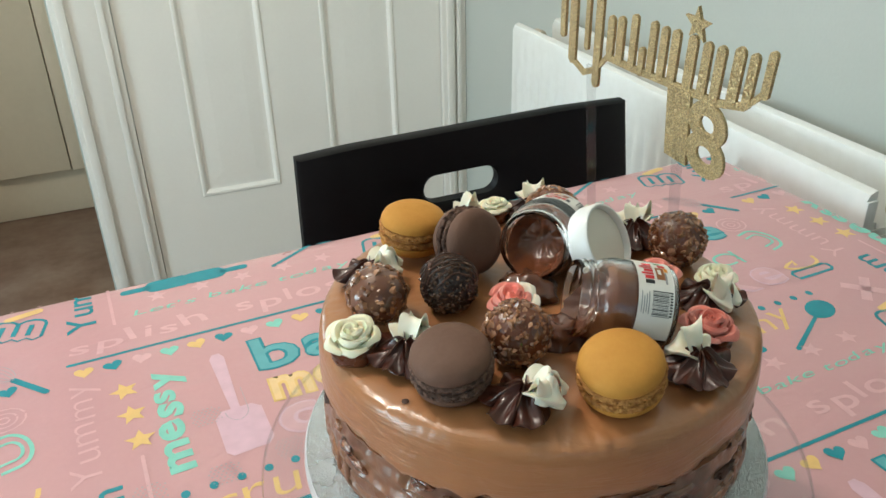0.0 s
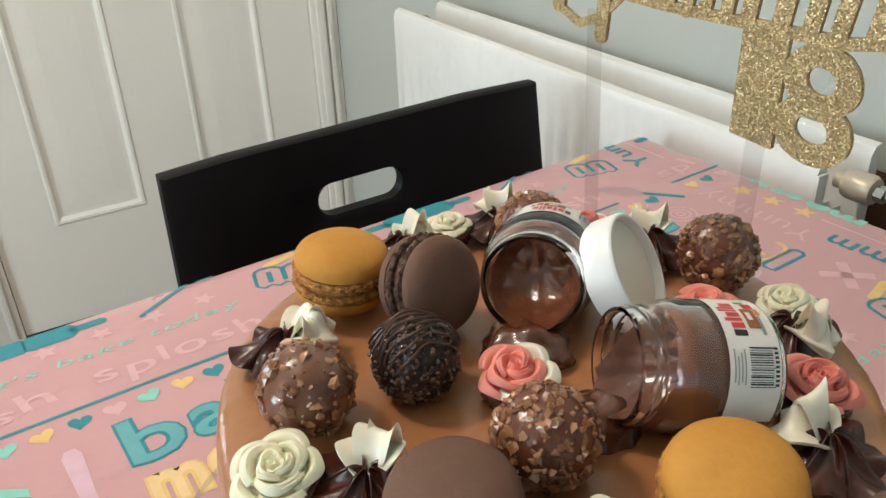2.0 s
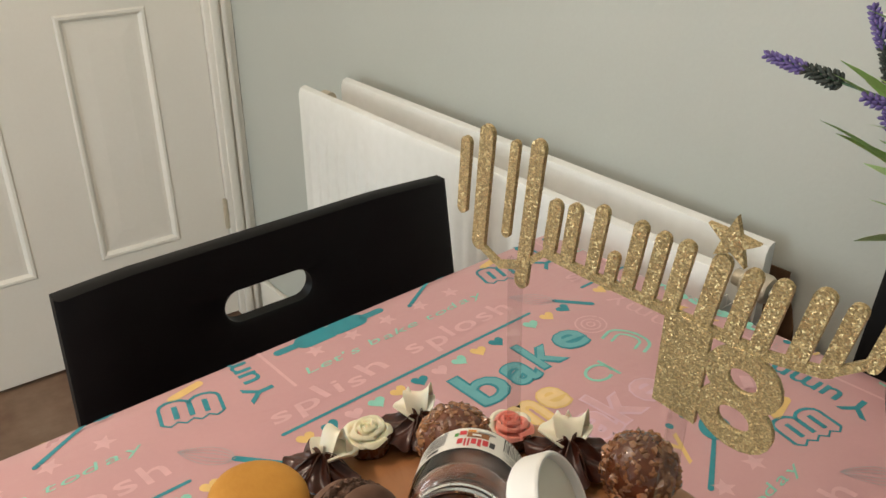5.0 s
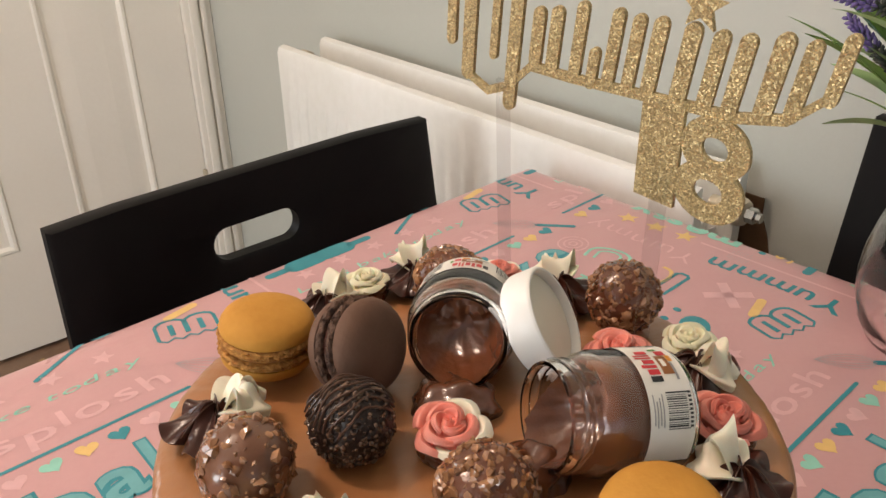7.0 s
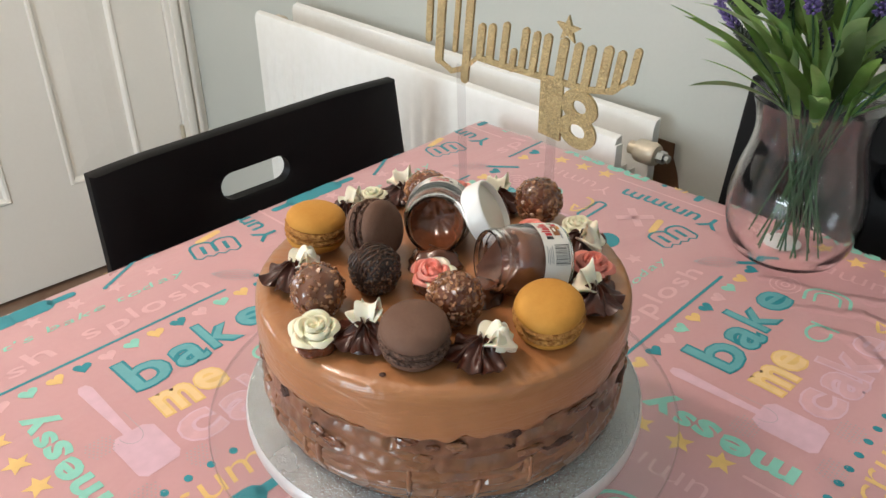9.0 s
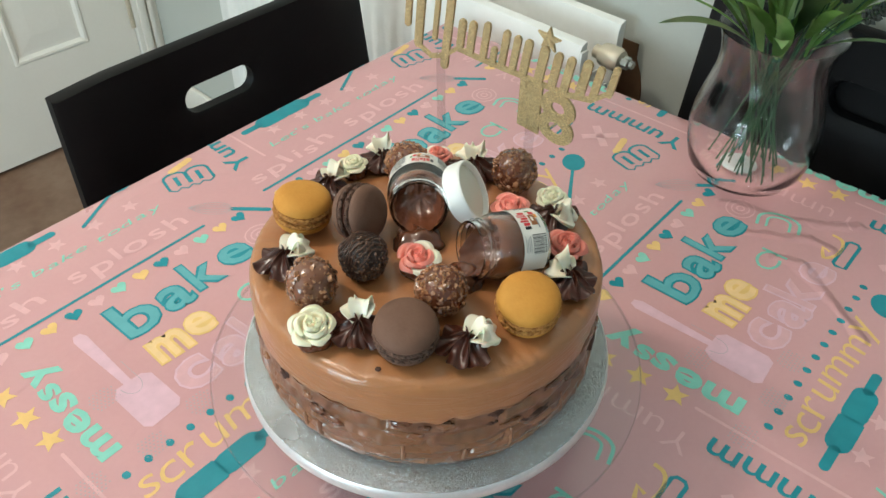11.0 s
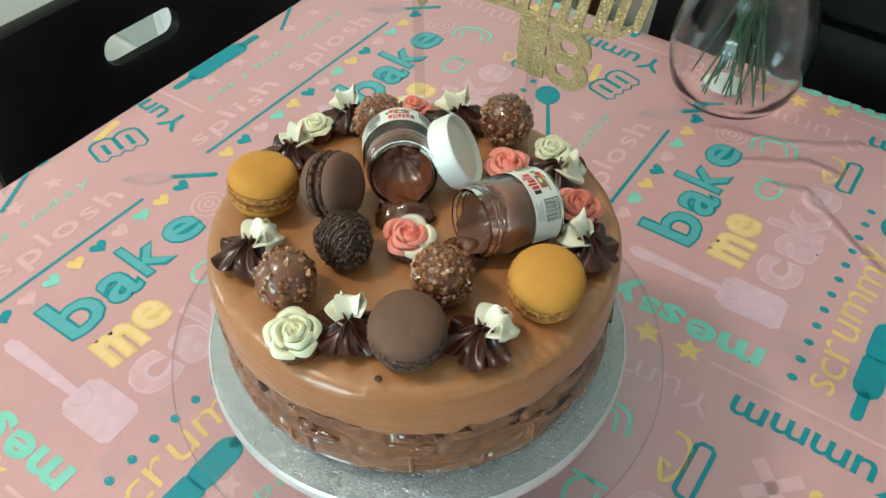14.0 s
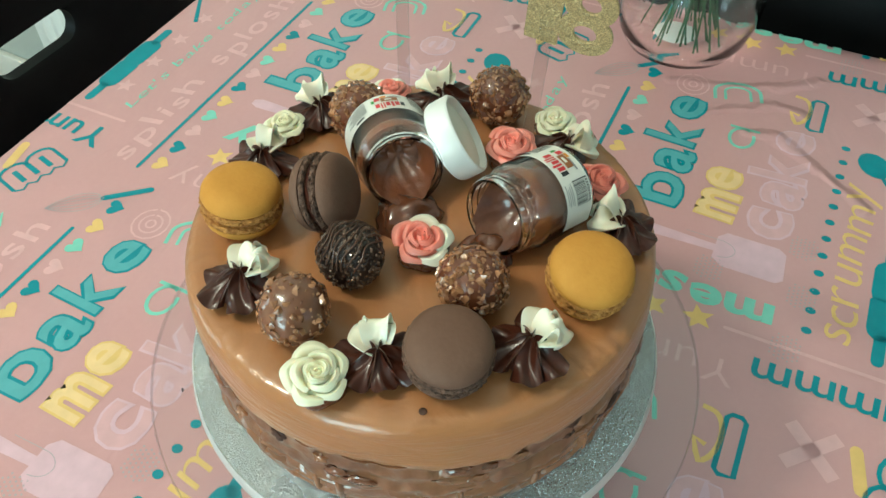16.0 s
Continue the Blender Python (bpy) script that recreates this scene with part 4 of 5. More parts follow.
def rose(mat_petal, mat_edge, label, seed, base=True):
    t = thing("chocolate_rose", deco(0, 0), label, "chocolate rose", "chocolate roses on the cake")
    if base:
        part("cup", lathe([(0, 0.0), (0.0125, 0.0), (0.0145, 0.002), (0.0152, 0.006), (0.0145, 0.0088), (0.0125, 0.0098), (0, 0.0099)], 40, lambda a, r, z, k: (r * (1 + 0.05 * math.cos(5 * a + seed)) * math.cos(a), r * (1 + 0.05 * math.cos(5 * a + seed)) * math.sin(a), z)), M["milk"], t, "milk chocolate cup")
    z0 = 0.0100 if base else 0.001
    rnd = random.Random(seed)
    # the solid heart: a low dome that rises to a spiral bud
    turns = 2.1

    def heart_shape(a, r, z, k):
        groove = 0.0011 * math.sin(a * 1.0 + turns * 2 * math.pi * r / 0.0052) if r < 0.0056 else 0.0
        return (r * math.cos(a), r * math.sin(a), z0 + z + groove)

    part("bloom", lathe([(0, 0.0100), (0.0008, 0.0100), (0.0016, 0.0098), (0.0026, 0.0094), (0.0036, 0.0086), (0.0046, 0.0076), (0.0058, 0.0062), (0.0080, 0.0044), (0.0104, 0.0028), (0.0122, 0.0010), (0.0122, -0.0016), (0, -0.0016)], 48, heart_shape), mat_petal, t, "moulded rose heart")
    rounds = ((3, 0.0026, 0.0060, 0.0118, 0.3), (3, 0.0058, 0.0108, 0.0100, 1.2), (5, 0.0094, 0.0158, 0.0066, 2.3))
    for ring, (count, r_in, r_out, top, ph) in enumerate(rounds):
        for k in range(count):
            a0 = 2 * math.pi * k / count + ph + 0.37 * seed + rnd.uniform(-0.12, 0.12)
            half = math.pi / count * rnd.uniform(1.18, 1.36)
            tall, wide = top * rnd.uniform(0.92, 1.08), r_out * rnd.uniform(0.94, 1.08)
            bm = bmesh.new()
            nu, nv = 16, 8
            front, back = [], []
            for i in range(nu + 1):
                f = 2 * i / nu - 1
                fr, bk = [], []
                for j in range(nv + 1):
                    g = j / nv
                    point = 0.97 - 0.40 * abs(f) ** 1.7 + 0.15 * math.exp(-9 * f * f)
                    r = r_in + (wide - r_in) * g ** 1.5 * point + 0.0014 * f
                    roll = max(0.0, g - 0.72) / 0.28
                    z = (0.0005 + (tall - 0.0005) * math.sin(0.5 * math.pi * min(1.0, g * 1.12)) * (1 - 0.30 * f * f)) - 0.0017 * roll * roll * (0.5 + math.exp(-6 * f * f))
                    ang = a0 + half * f * (1 - 0.08 * g)
                    p = Vector((r * math.cos(ang), r * math.sin(ang), z0 + z))
                    fr.append(bm.verts.new(p))
                    bk.append(bm.verts.new(p + Vector((math.cos(ang), math.sin(ang), -0.7)) * (0.0010 + 0.0005 * (1 - g))))
                front.append(fr)
                back.append(bk)
            part("petal", shell(bm, front, back), mat_edge if ring == 2 and k < 3 else mat_petal, t)
    return t


def rose_at(*place):
    return deco(*place) @ Matrix.Scale(0.80, 4)


white_rose = rose(M["white_choc"], M["white_choc"], "ivory white chocolate rose on a milk chocolate cup", 2)
white_rose.matrix_basis = rose_at(-0.0990, -0.0128, 0.0, 8, -10, 10)
copy_thing(white_rose, rose_at(0.0173, 0.0947, 0.0, -6, 0, 80))
copy_thing(white_rose, rose_at(0.0922, -0.0250, 0.0, 0, 10, 200))
pink_rose = rose(M["rose_pink"], M["ivory"], "salmon pink chocolate rose with white outer petals", 5)
pink_rose.matrix_basis = rose_at(-0.0164, -0.0109, 0.0, 6, -10, 0)
copy_thing(pink_rose, rose_at(0.0690, 0.0625, 0.0, 0, 0, 130))
plain_rose = rose(M["rose_pink"], M["rose_pink"], "salmon pink chocolate rose", 8)
plain_rose.matrix_basis = rose_at(0.0612, -0.0152, 0.0, 0, -8, 40)
dusky_rose = rose(M["rose_dusk"], M["rose_pink"], "dusky pink chocolate rose", 11)
dusky_rose.matrix_basis = rose_at(0.0586, -0.0638, 0.0, 4, -10, 70)


def blossom(label, seed):
    """A peaked flower of folded dark chocolate lobes, with curled ivory cups on its +x side."""
    t = thing("piped_blossom", deco(0, 0), label, "chocolate blossom", "piped blossoms on the cake")
    rnd = random.Random(seed)
    peak = rnd.uniform(0.0120, 0.0150)
    part("core", lathe([(0.0105, 0.0), (0.0098, 0.0016), (0.006, 0.006), (0.003, 0.011), (0.0012, peak - 0.0022), (0, peak - 0.001)], 30), M["dark"], t)
    angles = [radians(a + rnd.uniform(-7, 7)) for a in (58, 112, 166, 220, 274)]
    for k, a0 in enumerate(angles):
        bm = bmesh.new()
        nu, nv, th = 16, 12, 0.0008
        half, reach, puff = rnd.uniform(0.52, 0.60), rnd.uniform(0.0160, 0.0200), rnd.uniform(0.0040, 0.0062)
        front, back = [], []
        for i in range(nu + 1):
            g = 2 * i / nu - 1
            fr, bk = [], []
            for j in range(nv + 1):
                v = j / nv
                ang = a0 + half * g * (1 - 0.1 * v) + 0.06 * math.sin(5 * v + k)
                round_end = math.cos(0.5 * math.pi * g) ** 0.5
                r = 0.0006 + reach * v * (0.70 + 0.30 * round_end)
                fold = math.cos(0.5 * math.pi * g) ** 0.8
                z = (peak - 0.0012) * (1 - v) ** 1.1 + puff * (1 - fold) * math.sin(math.pi * v ** 0.75) + 0.0058 * v ** 2.2 * (0.35 + 0.65 * fold) + 0.0010 * math.sin(6 * g + k) * v + 0.0012
                p = Vector((r * math.cos(ang), r * math.sin(ang), z))
                fr.append(bm.verts.new(p))
                bk.append(bm.verts.new(p - Vector((0.5 * math.cos(ang), 0.5 * math.sin(ang), 0.86)) * th))
            front.append(fr)
            back.append(bk)
        part("dark_petal", shell(bm, front, back), M["dark"], t, "dark chocolate petal")
        edge = a0 + half * 0.93
        pts = [(q * reach * 0.86 * math.cos(edge + 0.06 * math.sin(5 * q)), q * reach * 0.86 * math.sin(edge + 0.06 * math.sin(5 * q)), (peak - 0.0012) * (1 - q) ** 1.1 + 0.0044 * math.sin(math.pi * q ** 0.75) + 0.0020 * q ** 2.2 + 0.0016) for q in [0.08 + 0.09 * i for i in range(10)]]
        part("crease", tube(pts, 0.00030, 6, taper=[0.5 + 0.5 * math.sin(math.pi * i / 9) for i in range(10)]), M["drizzle"], t, "thin paler crease")
    for a1, reach, wide, rise, curl in ((-48, 0.0150, 0.0058, 0.0050, 1), (-6, 0.0125, 0.0062, 0.0095, -1), (42, 0.0165, 0.0060, 0.0040, -1)):
        bm = bmesh.new()
        nu, nv = 18, 12
        a1, reach, wide, rise = radians(a1 + rnd.uniform(-9, 9)), reach * rnd.uniform(0.88, 1.1), wide * rnd.uniform(0.88, 1.12), rise * rnd.uniform(0.8, 1.2)
        front, back = [], []
        for i in range(nu + 1):
            f = i / nu
            w = wide * math.sin(math.pi * (0.16 + 0.66 * f)) ** 0.6
            yaw = a1 + curl * 0.55 * f * f
            fr, bk = [], []
            for j in range(nv + 1):
                g = 2 * j / nv - 1
                r, side = 0.0012 + reach * f ** 0.9 - 0.0042 * f ** 3 * g * g, w * g
                z = 0.0112 + rise * math.sin(2.5 * f) - 0.0040 * f * f + 0.0040 * g * g * math.sin(math.pi * min(1.0, 0.1 + f * 0.9)) * (1 + 0.5 * curl * g)
                p = Vector((r * math.cos(yaw) - side * math.sin(yaw), r * math.sin(yaw) + side * math.cos(yaw), z))
                fr.append(bm.verts.new(p))
                bk.append(bm.verts.new(p - Vector((0.25 * math.cos(yaw), 0.25 * math.sin(yaw), 0.95)) * (0.0009 + 0.0019 * (1 - g * g))))
            front.append(fr)
            back.append(bk)
        part("white_ruffle", shell(bm, front, back), M["ivory"], t, "curled ivory chocolate petal")
    return t


def blossom_at(x, y, rz, size=1.0):
    return deco(x, y, 0.0, 0, 0, rz) @ Matrix.Scale(size, 4)


two_tone = blossom("dark chocolate flower with curled ivory petals", 4)
two_tone.matrix_basis = blossom_at(-0.0790, -0.0290, 62)
other = blossom("dark chocolate flower with ragged ivory petals", 7)
other.matrix_basis = blossom_at(-0.0420, -0.0800, -22, 1.05)
third = blossom("dark chocolate flower with rolled ivory petals", 12)
third.matrix_basis = blossom_at(0.0400, -0.0850, 105)
for k, (x, y, rz, size) in enumerate(((-0.0760, 0.0460, -6, 1.0), (-0.0085, 0.0890, 15, 0.95), (0.0385, 0.0885, 85, 0.95), (0.0790, 0.0360, 70, 1.0), (0.0775, -0.0396, -70, 1.0))):
    copy_thing((other, third, two_tone)[k % 3], blossom_at(x, y, rz, size))


# ---- the two little jars and the loose lid ----
def up_turn(axis):
    """The turn about a jar's own axis at which its side faces up."""
    d = Vector(axis).normalized().to_track_quat("Z", "Y").inverted() @ Vector((0, 0, 1))
    return math.degrees(math.atan2(d.y, d.x))


def spread_jar(label, spin_label, down):
    """A small glass jar along z with its mouth up, part filled with spread."""
    t = thing("glass_jar", deco(0, 0), label, "jar", "little jars on the cake")
    r = 0.0205
    outer = [(0, 0), (0.017, 0), (r - 0.001, 0.0012), (r, 0.003), (r, 0.029), (r - 0.0008, 0.032), (0.0182, 0.0352), (0.0178, 0.0372), (0.0184, 0.0382), (0.0178, 0.0392), (0.0178, 0.0405), (0.0184, 0.0415), (0.0178, 0.0425), (0.0178, 0.0445), (0.0174, 0.0452)]
    inner = [(0.0162, 0.0452), (0.0160, 0.044), (0.0160, 0.0365), (0.0168, 0.0345), (0.0186, 0.0315), (0.0189, 0.029), (0.0189, 0.0035), (0.0178, 0.0018), (0, 0.0016)]
    g = part("glass", lathe(outer + inner, 64), M["glass"], t)
    g.visible_shadow = False

    def fill(a, rr, z, k):
        x, y = rr * math.cos(a), rr * math.sin(a)
        if k > 8:
            return (x, y, z)
        lump = 0.0032 * noise.noise(Vector((x * 150, y * 150, down))) + 0.0020 * noise.noise(Vector((x * 380, y * 300, down + 7)))
        sag = (rr / 0.016) ** 1.5 * (0.0165 * (0.5 + 0.5 * math.cos(a - radians(down))) ** 2 - 0.004)
        return (x, y, z + lump * min(1.0, (0.0165 - rr) / 0.003 + 0.3) + sag)

    inside = [(0, 0.026), (0.002, 0.0258), (0.004, 0.0256), (0.006, 0.0266), (0.008, 0.0271), (0.010, 0.0272), (0.012, 0.0296), (0.014, 0.0335), (0.0155, 0.0365), (0.0172, 0.0325), (0.0187, 0.0296), (0.01885, 0.0285), (0.01885, 0.0037), (0.0177, 0.002), (0, 0.0018)]
    part("spread", lathe(inside, 64, fill), M["spread"], t, "glossy hazelnut spread")
    arc_deg = 200

    def wrap(u0, u1, z0, z1, lift, mat, name, parent, lab="", n=24):
        bm = bmesh.new()
        rr = r + lift
        rows = [[bm.verts.new((rr * math.cos(radians(spin_label + u0 + (u1 - u0) * i / n)), rr * math.sin(radians(spin_label + u0 + (u1 - u0) * i / n)), z)) for i in range(n + 1)] for z in (z0, z1)]
        for i in range(n):
            bm.faces.new((rows[0][i], rows[0][i + 1], rows[1][i + 1], rows[1][i]))
        return part(name, bm, mat, parent, lab)

    paper = wrap(-arc_deg / 2, arc_deg / 2, 0.0040, 0.0205, 0.00025, M["label"], "label", t, "white paper label with coloured print", 48)
    # the maker's mark as plain bars: a dark one, then red ones
    wrap(-27, -21.5, 0.0130, 0.0172, 0.0004, M["ink_black"], "print_bar", paper, "black bar of print", 2)
    for k, (w, top) in enumerate(((5.5, 0.0172), (3.5, 0.0186), (5.0, 0.0172), (2.0, 0.0190), (2.0, 0.0190), (5.5, 0.0172))):
        u = -20 + sum((5.5, 3.5, 5.0, 2.0, 2.0, 5.5)[:k]) + 1.5 * k
        wrap(u, u + w, 0.0130, top, 0.0004, M["ink_red"], "print_bar", paper, "red bar of print", 2)
    # the little picture under it: a brown patch, a pale knife, a leaf and two nuts
    wrap(-20, 2, 0.0078, 0.0118, 0.0004, M["ink_brown"], "print_bar", paper, "brown printed picture", 6)
    wrap(-26, -8, 0.0070, 0.0080, 0.0006, M["ink_grey"], "print_bar", paper, "grey printed stripe", 5)
    wrap(-12, -3, 0.0094, 0.0110, 0.0006, M["label"], "print_bar", paper, "", 4)
    wrap(3, 10, 0.0066, 0.0100, 0.0004, M["ink_red"], "print_bar", paper, "", 3)
    wrap(-6, 2, 0.0060, 0.0077, 0.0005, M["ink_orange"], "print_bar", paper, "orange printed patch", 3)
    wrap(11, 15, 0.0082, 0.0112, 0.0004, M["ink_green"], "print_bar", paper, "green printed patch", 2)
    for k in range(17):
        u = -68 + 1.9 * k
        wrap(u, u + (0.7, 1.25, 0.5, 0.95)[(k * k + k // 3) % 4], 0.0066 if k % 8 else 0.0058, 0.0140, 0.0004, M["ink_black"], "barcode_bar", paper, "", 1)
    for k in range(9):
        wrap(-67 + 3.6 * k, -65 + 3.6 * k, 0.0048, 0.0060, 0.0004, M["ink_black"], "print_mark", paper, "", 1)
    for k in range(4):
        wrap(-66 + 2 * (k % 2), -38 - 3 * (k % 3), 0.0154 + 0.0011 * k, 0.0158 + 0.0011 * k, 0.0004, M["ink_grey"], "print_line", paper, "", 5)
    for k in range(8):
        wrap(24, 58 - 5 * (k % 3), 0.0056 + 0.0013 * k, 0.0061 + 0.0013 * k, 0.0004, M["ink_black"], "print_line", paper, "", 6)
    wrap(30, 44, 0.0170, 0.0190, 0.0004, M["ink_black"], "print_line", paper, "", 3)
    return t


AXIS_A, AXIS_B = Vector((-0.67, -0.695, 0.25)).normalized(), Vector((-0.93, 0.305, 0.19)).normalized()
jar_a = spread_jar("small glass jar of hazelnut spread tipped on its side", up_turn(AXIS_A) + 4, up_turn(AXIS_A) + 180)
jar_a.matrix_basis = axis_pose(*(Vector((0.0023, 0.0099, 0.0258)) - AXIS_A * 0.0452 * 1.04), AXIS_A) @ Matrix.Scale(1.04, 4)
jar_b = spread_jar("small open glass jar of hazelnut spread lying on the cake", up_turn(AXIS_B) - 2, up_turn(AXIS_B) + 180)
jar_b.matrix_basis = axis_pose(*(Vector((-0.0004, -0.0388, 0.0240)) - AXIS_B * 0.0452 * 1.02), AXIS_B) @ Matrix.Scale(1.02, 4)


def spilled_spread():
    bm = bmesh.new()
    bmesh.ops.create_icosphere(bm, subdivisions=4, radius=1)
    for v in bm.verts:
        d = v.co.copy()
        v.co = Vector((d.x * 0.014, d.y * 0.016, max(d.z, -0.2) * 0.0115)) * (1 + 0.22 * noise.noise(d * 2.3))
    solid("spilled_spread", bm, M["spread"], "glossy hazelnut spread spilling from the jar", "spread", m=deco(-0.0015, 0.0065, 0.001, 0, 0, 50))
    bm = bmesh.new()
    bmesh.ops.create_icosphere(bm, subdivisions=4, radius=1)
    for v in bm.verts:
        d = v.co.copy()
        v.co = Vector((d.x * 0.015, d.y * 0.012, max(d.z, -0.2) * 0.011)) * (1 + 0.25 * noise.noise(d * 2.6 + Vector((4, 0, 0))))
    solid("spilled_spread", bm, M["spread"], "glossy hazelnut spread heaped before the jar", "spread", m=deco(-0.0060, -0.0370, 0.001, 0, 0, -20))


spilled_spread()


def jar_lid():
    axis = Vector((0.50, -0.68, 0.50)).normalized()
    t = thing("jar_lid", axis_pose(*(Vector((0.0375, 0.0035, 0.0237)) - axis * 0.0066), axis) @ Matrix.Scale(1.07, 4), "white ribbed plastic jar lid leaning on a jar", "lid")
    n = 150

    def ribs(a, r, z, k):
        q = r + (0.0004 if k in (1, 2) and round(a * n / (2 * math.pi)) % 2 else 0)
        return (q * math.cos(a), q * math.sin(a), z)

    part("skirt", lathe([(0.0186, 0.0016), (0.0188, 0.0026), (0.0189, 0.0112), (0.0188, 0.0120), (0.0184, 0.0124), (0.0176, 0.0123), (0.0174, 0.0114), (0.0174, 0.0016)], n, ribs), M["lid"], t, "ribbed white plastic skirt")
    part("top", lathe([(0, 0.0), (0.0165, 0.0), (0.0178, 0.0003), (0.0185, 0.0010), (0.0186, 0.0016), (0.0174, 0.0018), (0, 0.0018)], 75), M["lid"], t, "smooth white plastic top")
    # cream here stands for shade on the white inside
    part("liner", lathe([(0, 0.0030), (0, 0.0094), (0.0166, 0.0094), (0.0172, 0.0090), (0.0172, 0.0030)], 60), M["liner"], t, "lid lining in the cream of shaded white")


jar_lid()


# ---- the topper ----
def cake_topper():
    up_way, along = Vector((-0.136, -0.115, 0.984)).normalized(), Vector((0.105, -0.995, 0.0))
    along = (along - up_way * along.dot(up_way)).normalized()
    axes = Matrix((along, up_way.cross(along), up_way)).transposed().to_4x4()
    t = thing("cake_topper", CAKE_AXES @ Matrix.Translation((0.0609, 0.0478, 0.0)) @ axes, "gold glitter cake topper on two clear sticks", "cake topper")
    for u, top in ((0.0, 0.1), (0.069, 0.088)):
        part("stick", boxed(u - 0.0030, u + 0.0030, -0.0034, -0.0012, -0.03, top + 0.012, 0.0004, 1), M["stick"], t, "clear acrylic stick")
    up = Matrix.Rotation(radians(90), 4, "X")

    def plate(bm):
        bmesh.ops.transform(bm, verts=bm.verts, matrix=up)
        return bm

    # the name, as plain bars of its size: upright strokes on a rising line
    strokes = [(-0.0255, 0.118, 0.150, 0.0045), (-0.0165, 0.106, 0.158, 0.0060), (-0.0035, 0.118, 0.157, 0.0035), (0.0050, 0.100, 0.161, 0.0055), (0.0150, 0.121, 0.143, 0.0050), (0.0225, 0.120, 0.145, 0.0050), (0.0325, 0.122, 0.149, 0.0045), (0.0385, 0.120, 0.135, 0.0040), (0.0460, 0.123, 0.150, 0.0045), (0.0535, 0.123, 0.150, 0.0045), (0.0610, 0.124, 0.151, 0.0050), (0.0715, 0.124, 0.152, 0.0055), (0.0805, 0.125, 0.152, 0.0050), (0.0885, 0.126, 0.153, 0.0050), (0.0985, 0.128, 0.156, 0.0055), (0.1065, 0.131, 0.156, 0.0045), (0.1155, 0.139, 0.160, 0.0040)]
    for u, z0, z1, w in strokes:
        lean = 0.12
        pts = stadium(0, 0, (z1 - z0) / 2 - w / 2, w / 2, 6)
        part("glitter_bar", plate(slab([(u + y + lean * x, (z0 + z1) / 2 + x) for x, y in pts][::-1], 0.0, 0.0016)), M["gold"], t, "", None, False)
    line = [(-0.018, 0.108), (-0.009, 0.1045), (0.002, 0.110), (0.012, 0.1205), (0.03, 0.1215), (0.05, 0.1235), (0.07, 0.1255), (0.09, 0.1275), (0.105, 0.1320), (0.115, 0.1425)]
    bm = slab([(x, z - 0.0018) for x, z in line] + [(x, z + 0.0018) for x, z in line[::-1]], 0.0002, 0.0014)
    part("base_bar", plate(bm), M["gold"], t, "rising gold glitter bar", smooth=False)
    bm = slab([(x + 0.0745, y + 0.1570) for x, y in star(0.0078)], 0.0, 0.0016)
    part("star", plate(bm), M["gold"], t, "small gold glitter star", smooth=False)
    bm = bmesh.new()
    for text, u, wide in (("1", 0.0590, 0.0150), ("8", 0.0730, 0.0245)):
        digit = words(text, 0.06, 0.0012, 0.0009 if text == "1" else 0.0008, 5)
        xs, ys = [v.co.x for v in digit.verts], [v.co.y for v in digit.verts]
        fit_m = Matrix.Translation((u, 0.0890, 0.0010)) @ Matrix.Diagonal((wide / (max(xs) - min(xs)), 0.0370 / (max(ys) - min(ys)), 1, 1)) @ Matrix.Translation((-min(xs), -min(ys), 0))
        bmesh.ops.transform(digit, verts=digit.verts, matrix=fit_m)
        tmp = bpy.data.meshes.new("digit")
        digit.to_mesh(tmp)
        digit.free()
        bm.from_mesh(tmp)
        bpy.data.meshes.remove(tmp)
    part("number", plate(bm), M["gold"], t, "gold glitter number 18", smooth=False)


def star(r, n=5, inner=0.42):
    return [((r if k % 2 == 0 else r * inner) * math.sin(math.pi * k / n), (r if k % 2 == 0 else r * inner) * math.cos(math.pi * k / n)) for k in range(2 * n)]


cake_topper()


# ---- vase of artificial lavender ----
VASE = Vector((0.465, -0.016, 0.7508))


def vase():
    prof = [(0, 0), (0.042, 0), (0.048, 0.0012), (0.053, 0.005), (0.060, 0.018), (0.0648, 0.037), (0.0662, 0.055), (0.0645, 0.073), (0.0602, 0.092), (0.0556, 0.108), (0.0527, 0.122), (0.0522, 0.136), (0.0545, 0.15), (0.0592, 0.163), (0.0602, 0.1645)]
    inner = [(0.0594, 0.1645), (0.0582, 0.1625), (0.0533, 0.15), (0.0510, 0.136), (0.0515, 0.122), (0.0544, 0.108), (0.0590, 0.092), (0.0633, 0.073), (0.0650, 0.055), (0.0635, 0.038), (0.0585, 0.0205), (0.050, 0.0085), (0.036, 0.0048), (0, 0.0044)]
    v = thing("glass_vase", Matrix.Translation(VASE), "clear curved glass vase on the tablecloth", "vase")
    b = part("vase_body", lathe(prof + inner, 72), M["blown"], v, "clear blown glass")
    b.visible_shadow = False
    part("base_disc", lathe([(0, 0.0047), (0.019, 0.0047), (0.02, 0.0052), (0.019, 0.0057), (0, 0.0057)], 40), M["frost"], v, "pale frosted disc in the base", Matrix.Translation((0.002, 0.006, 0)))


vase()


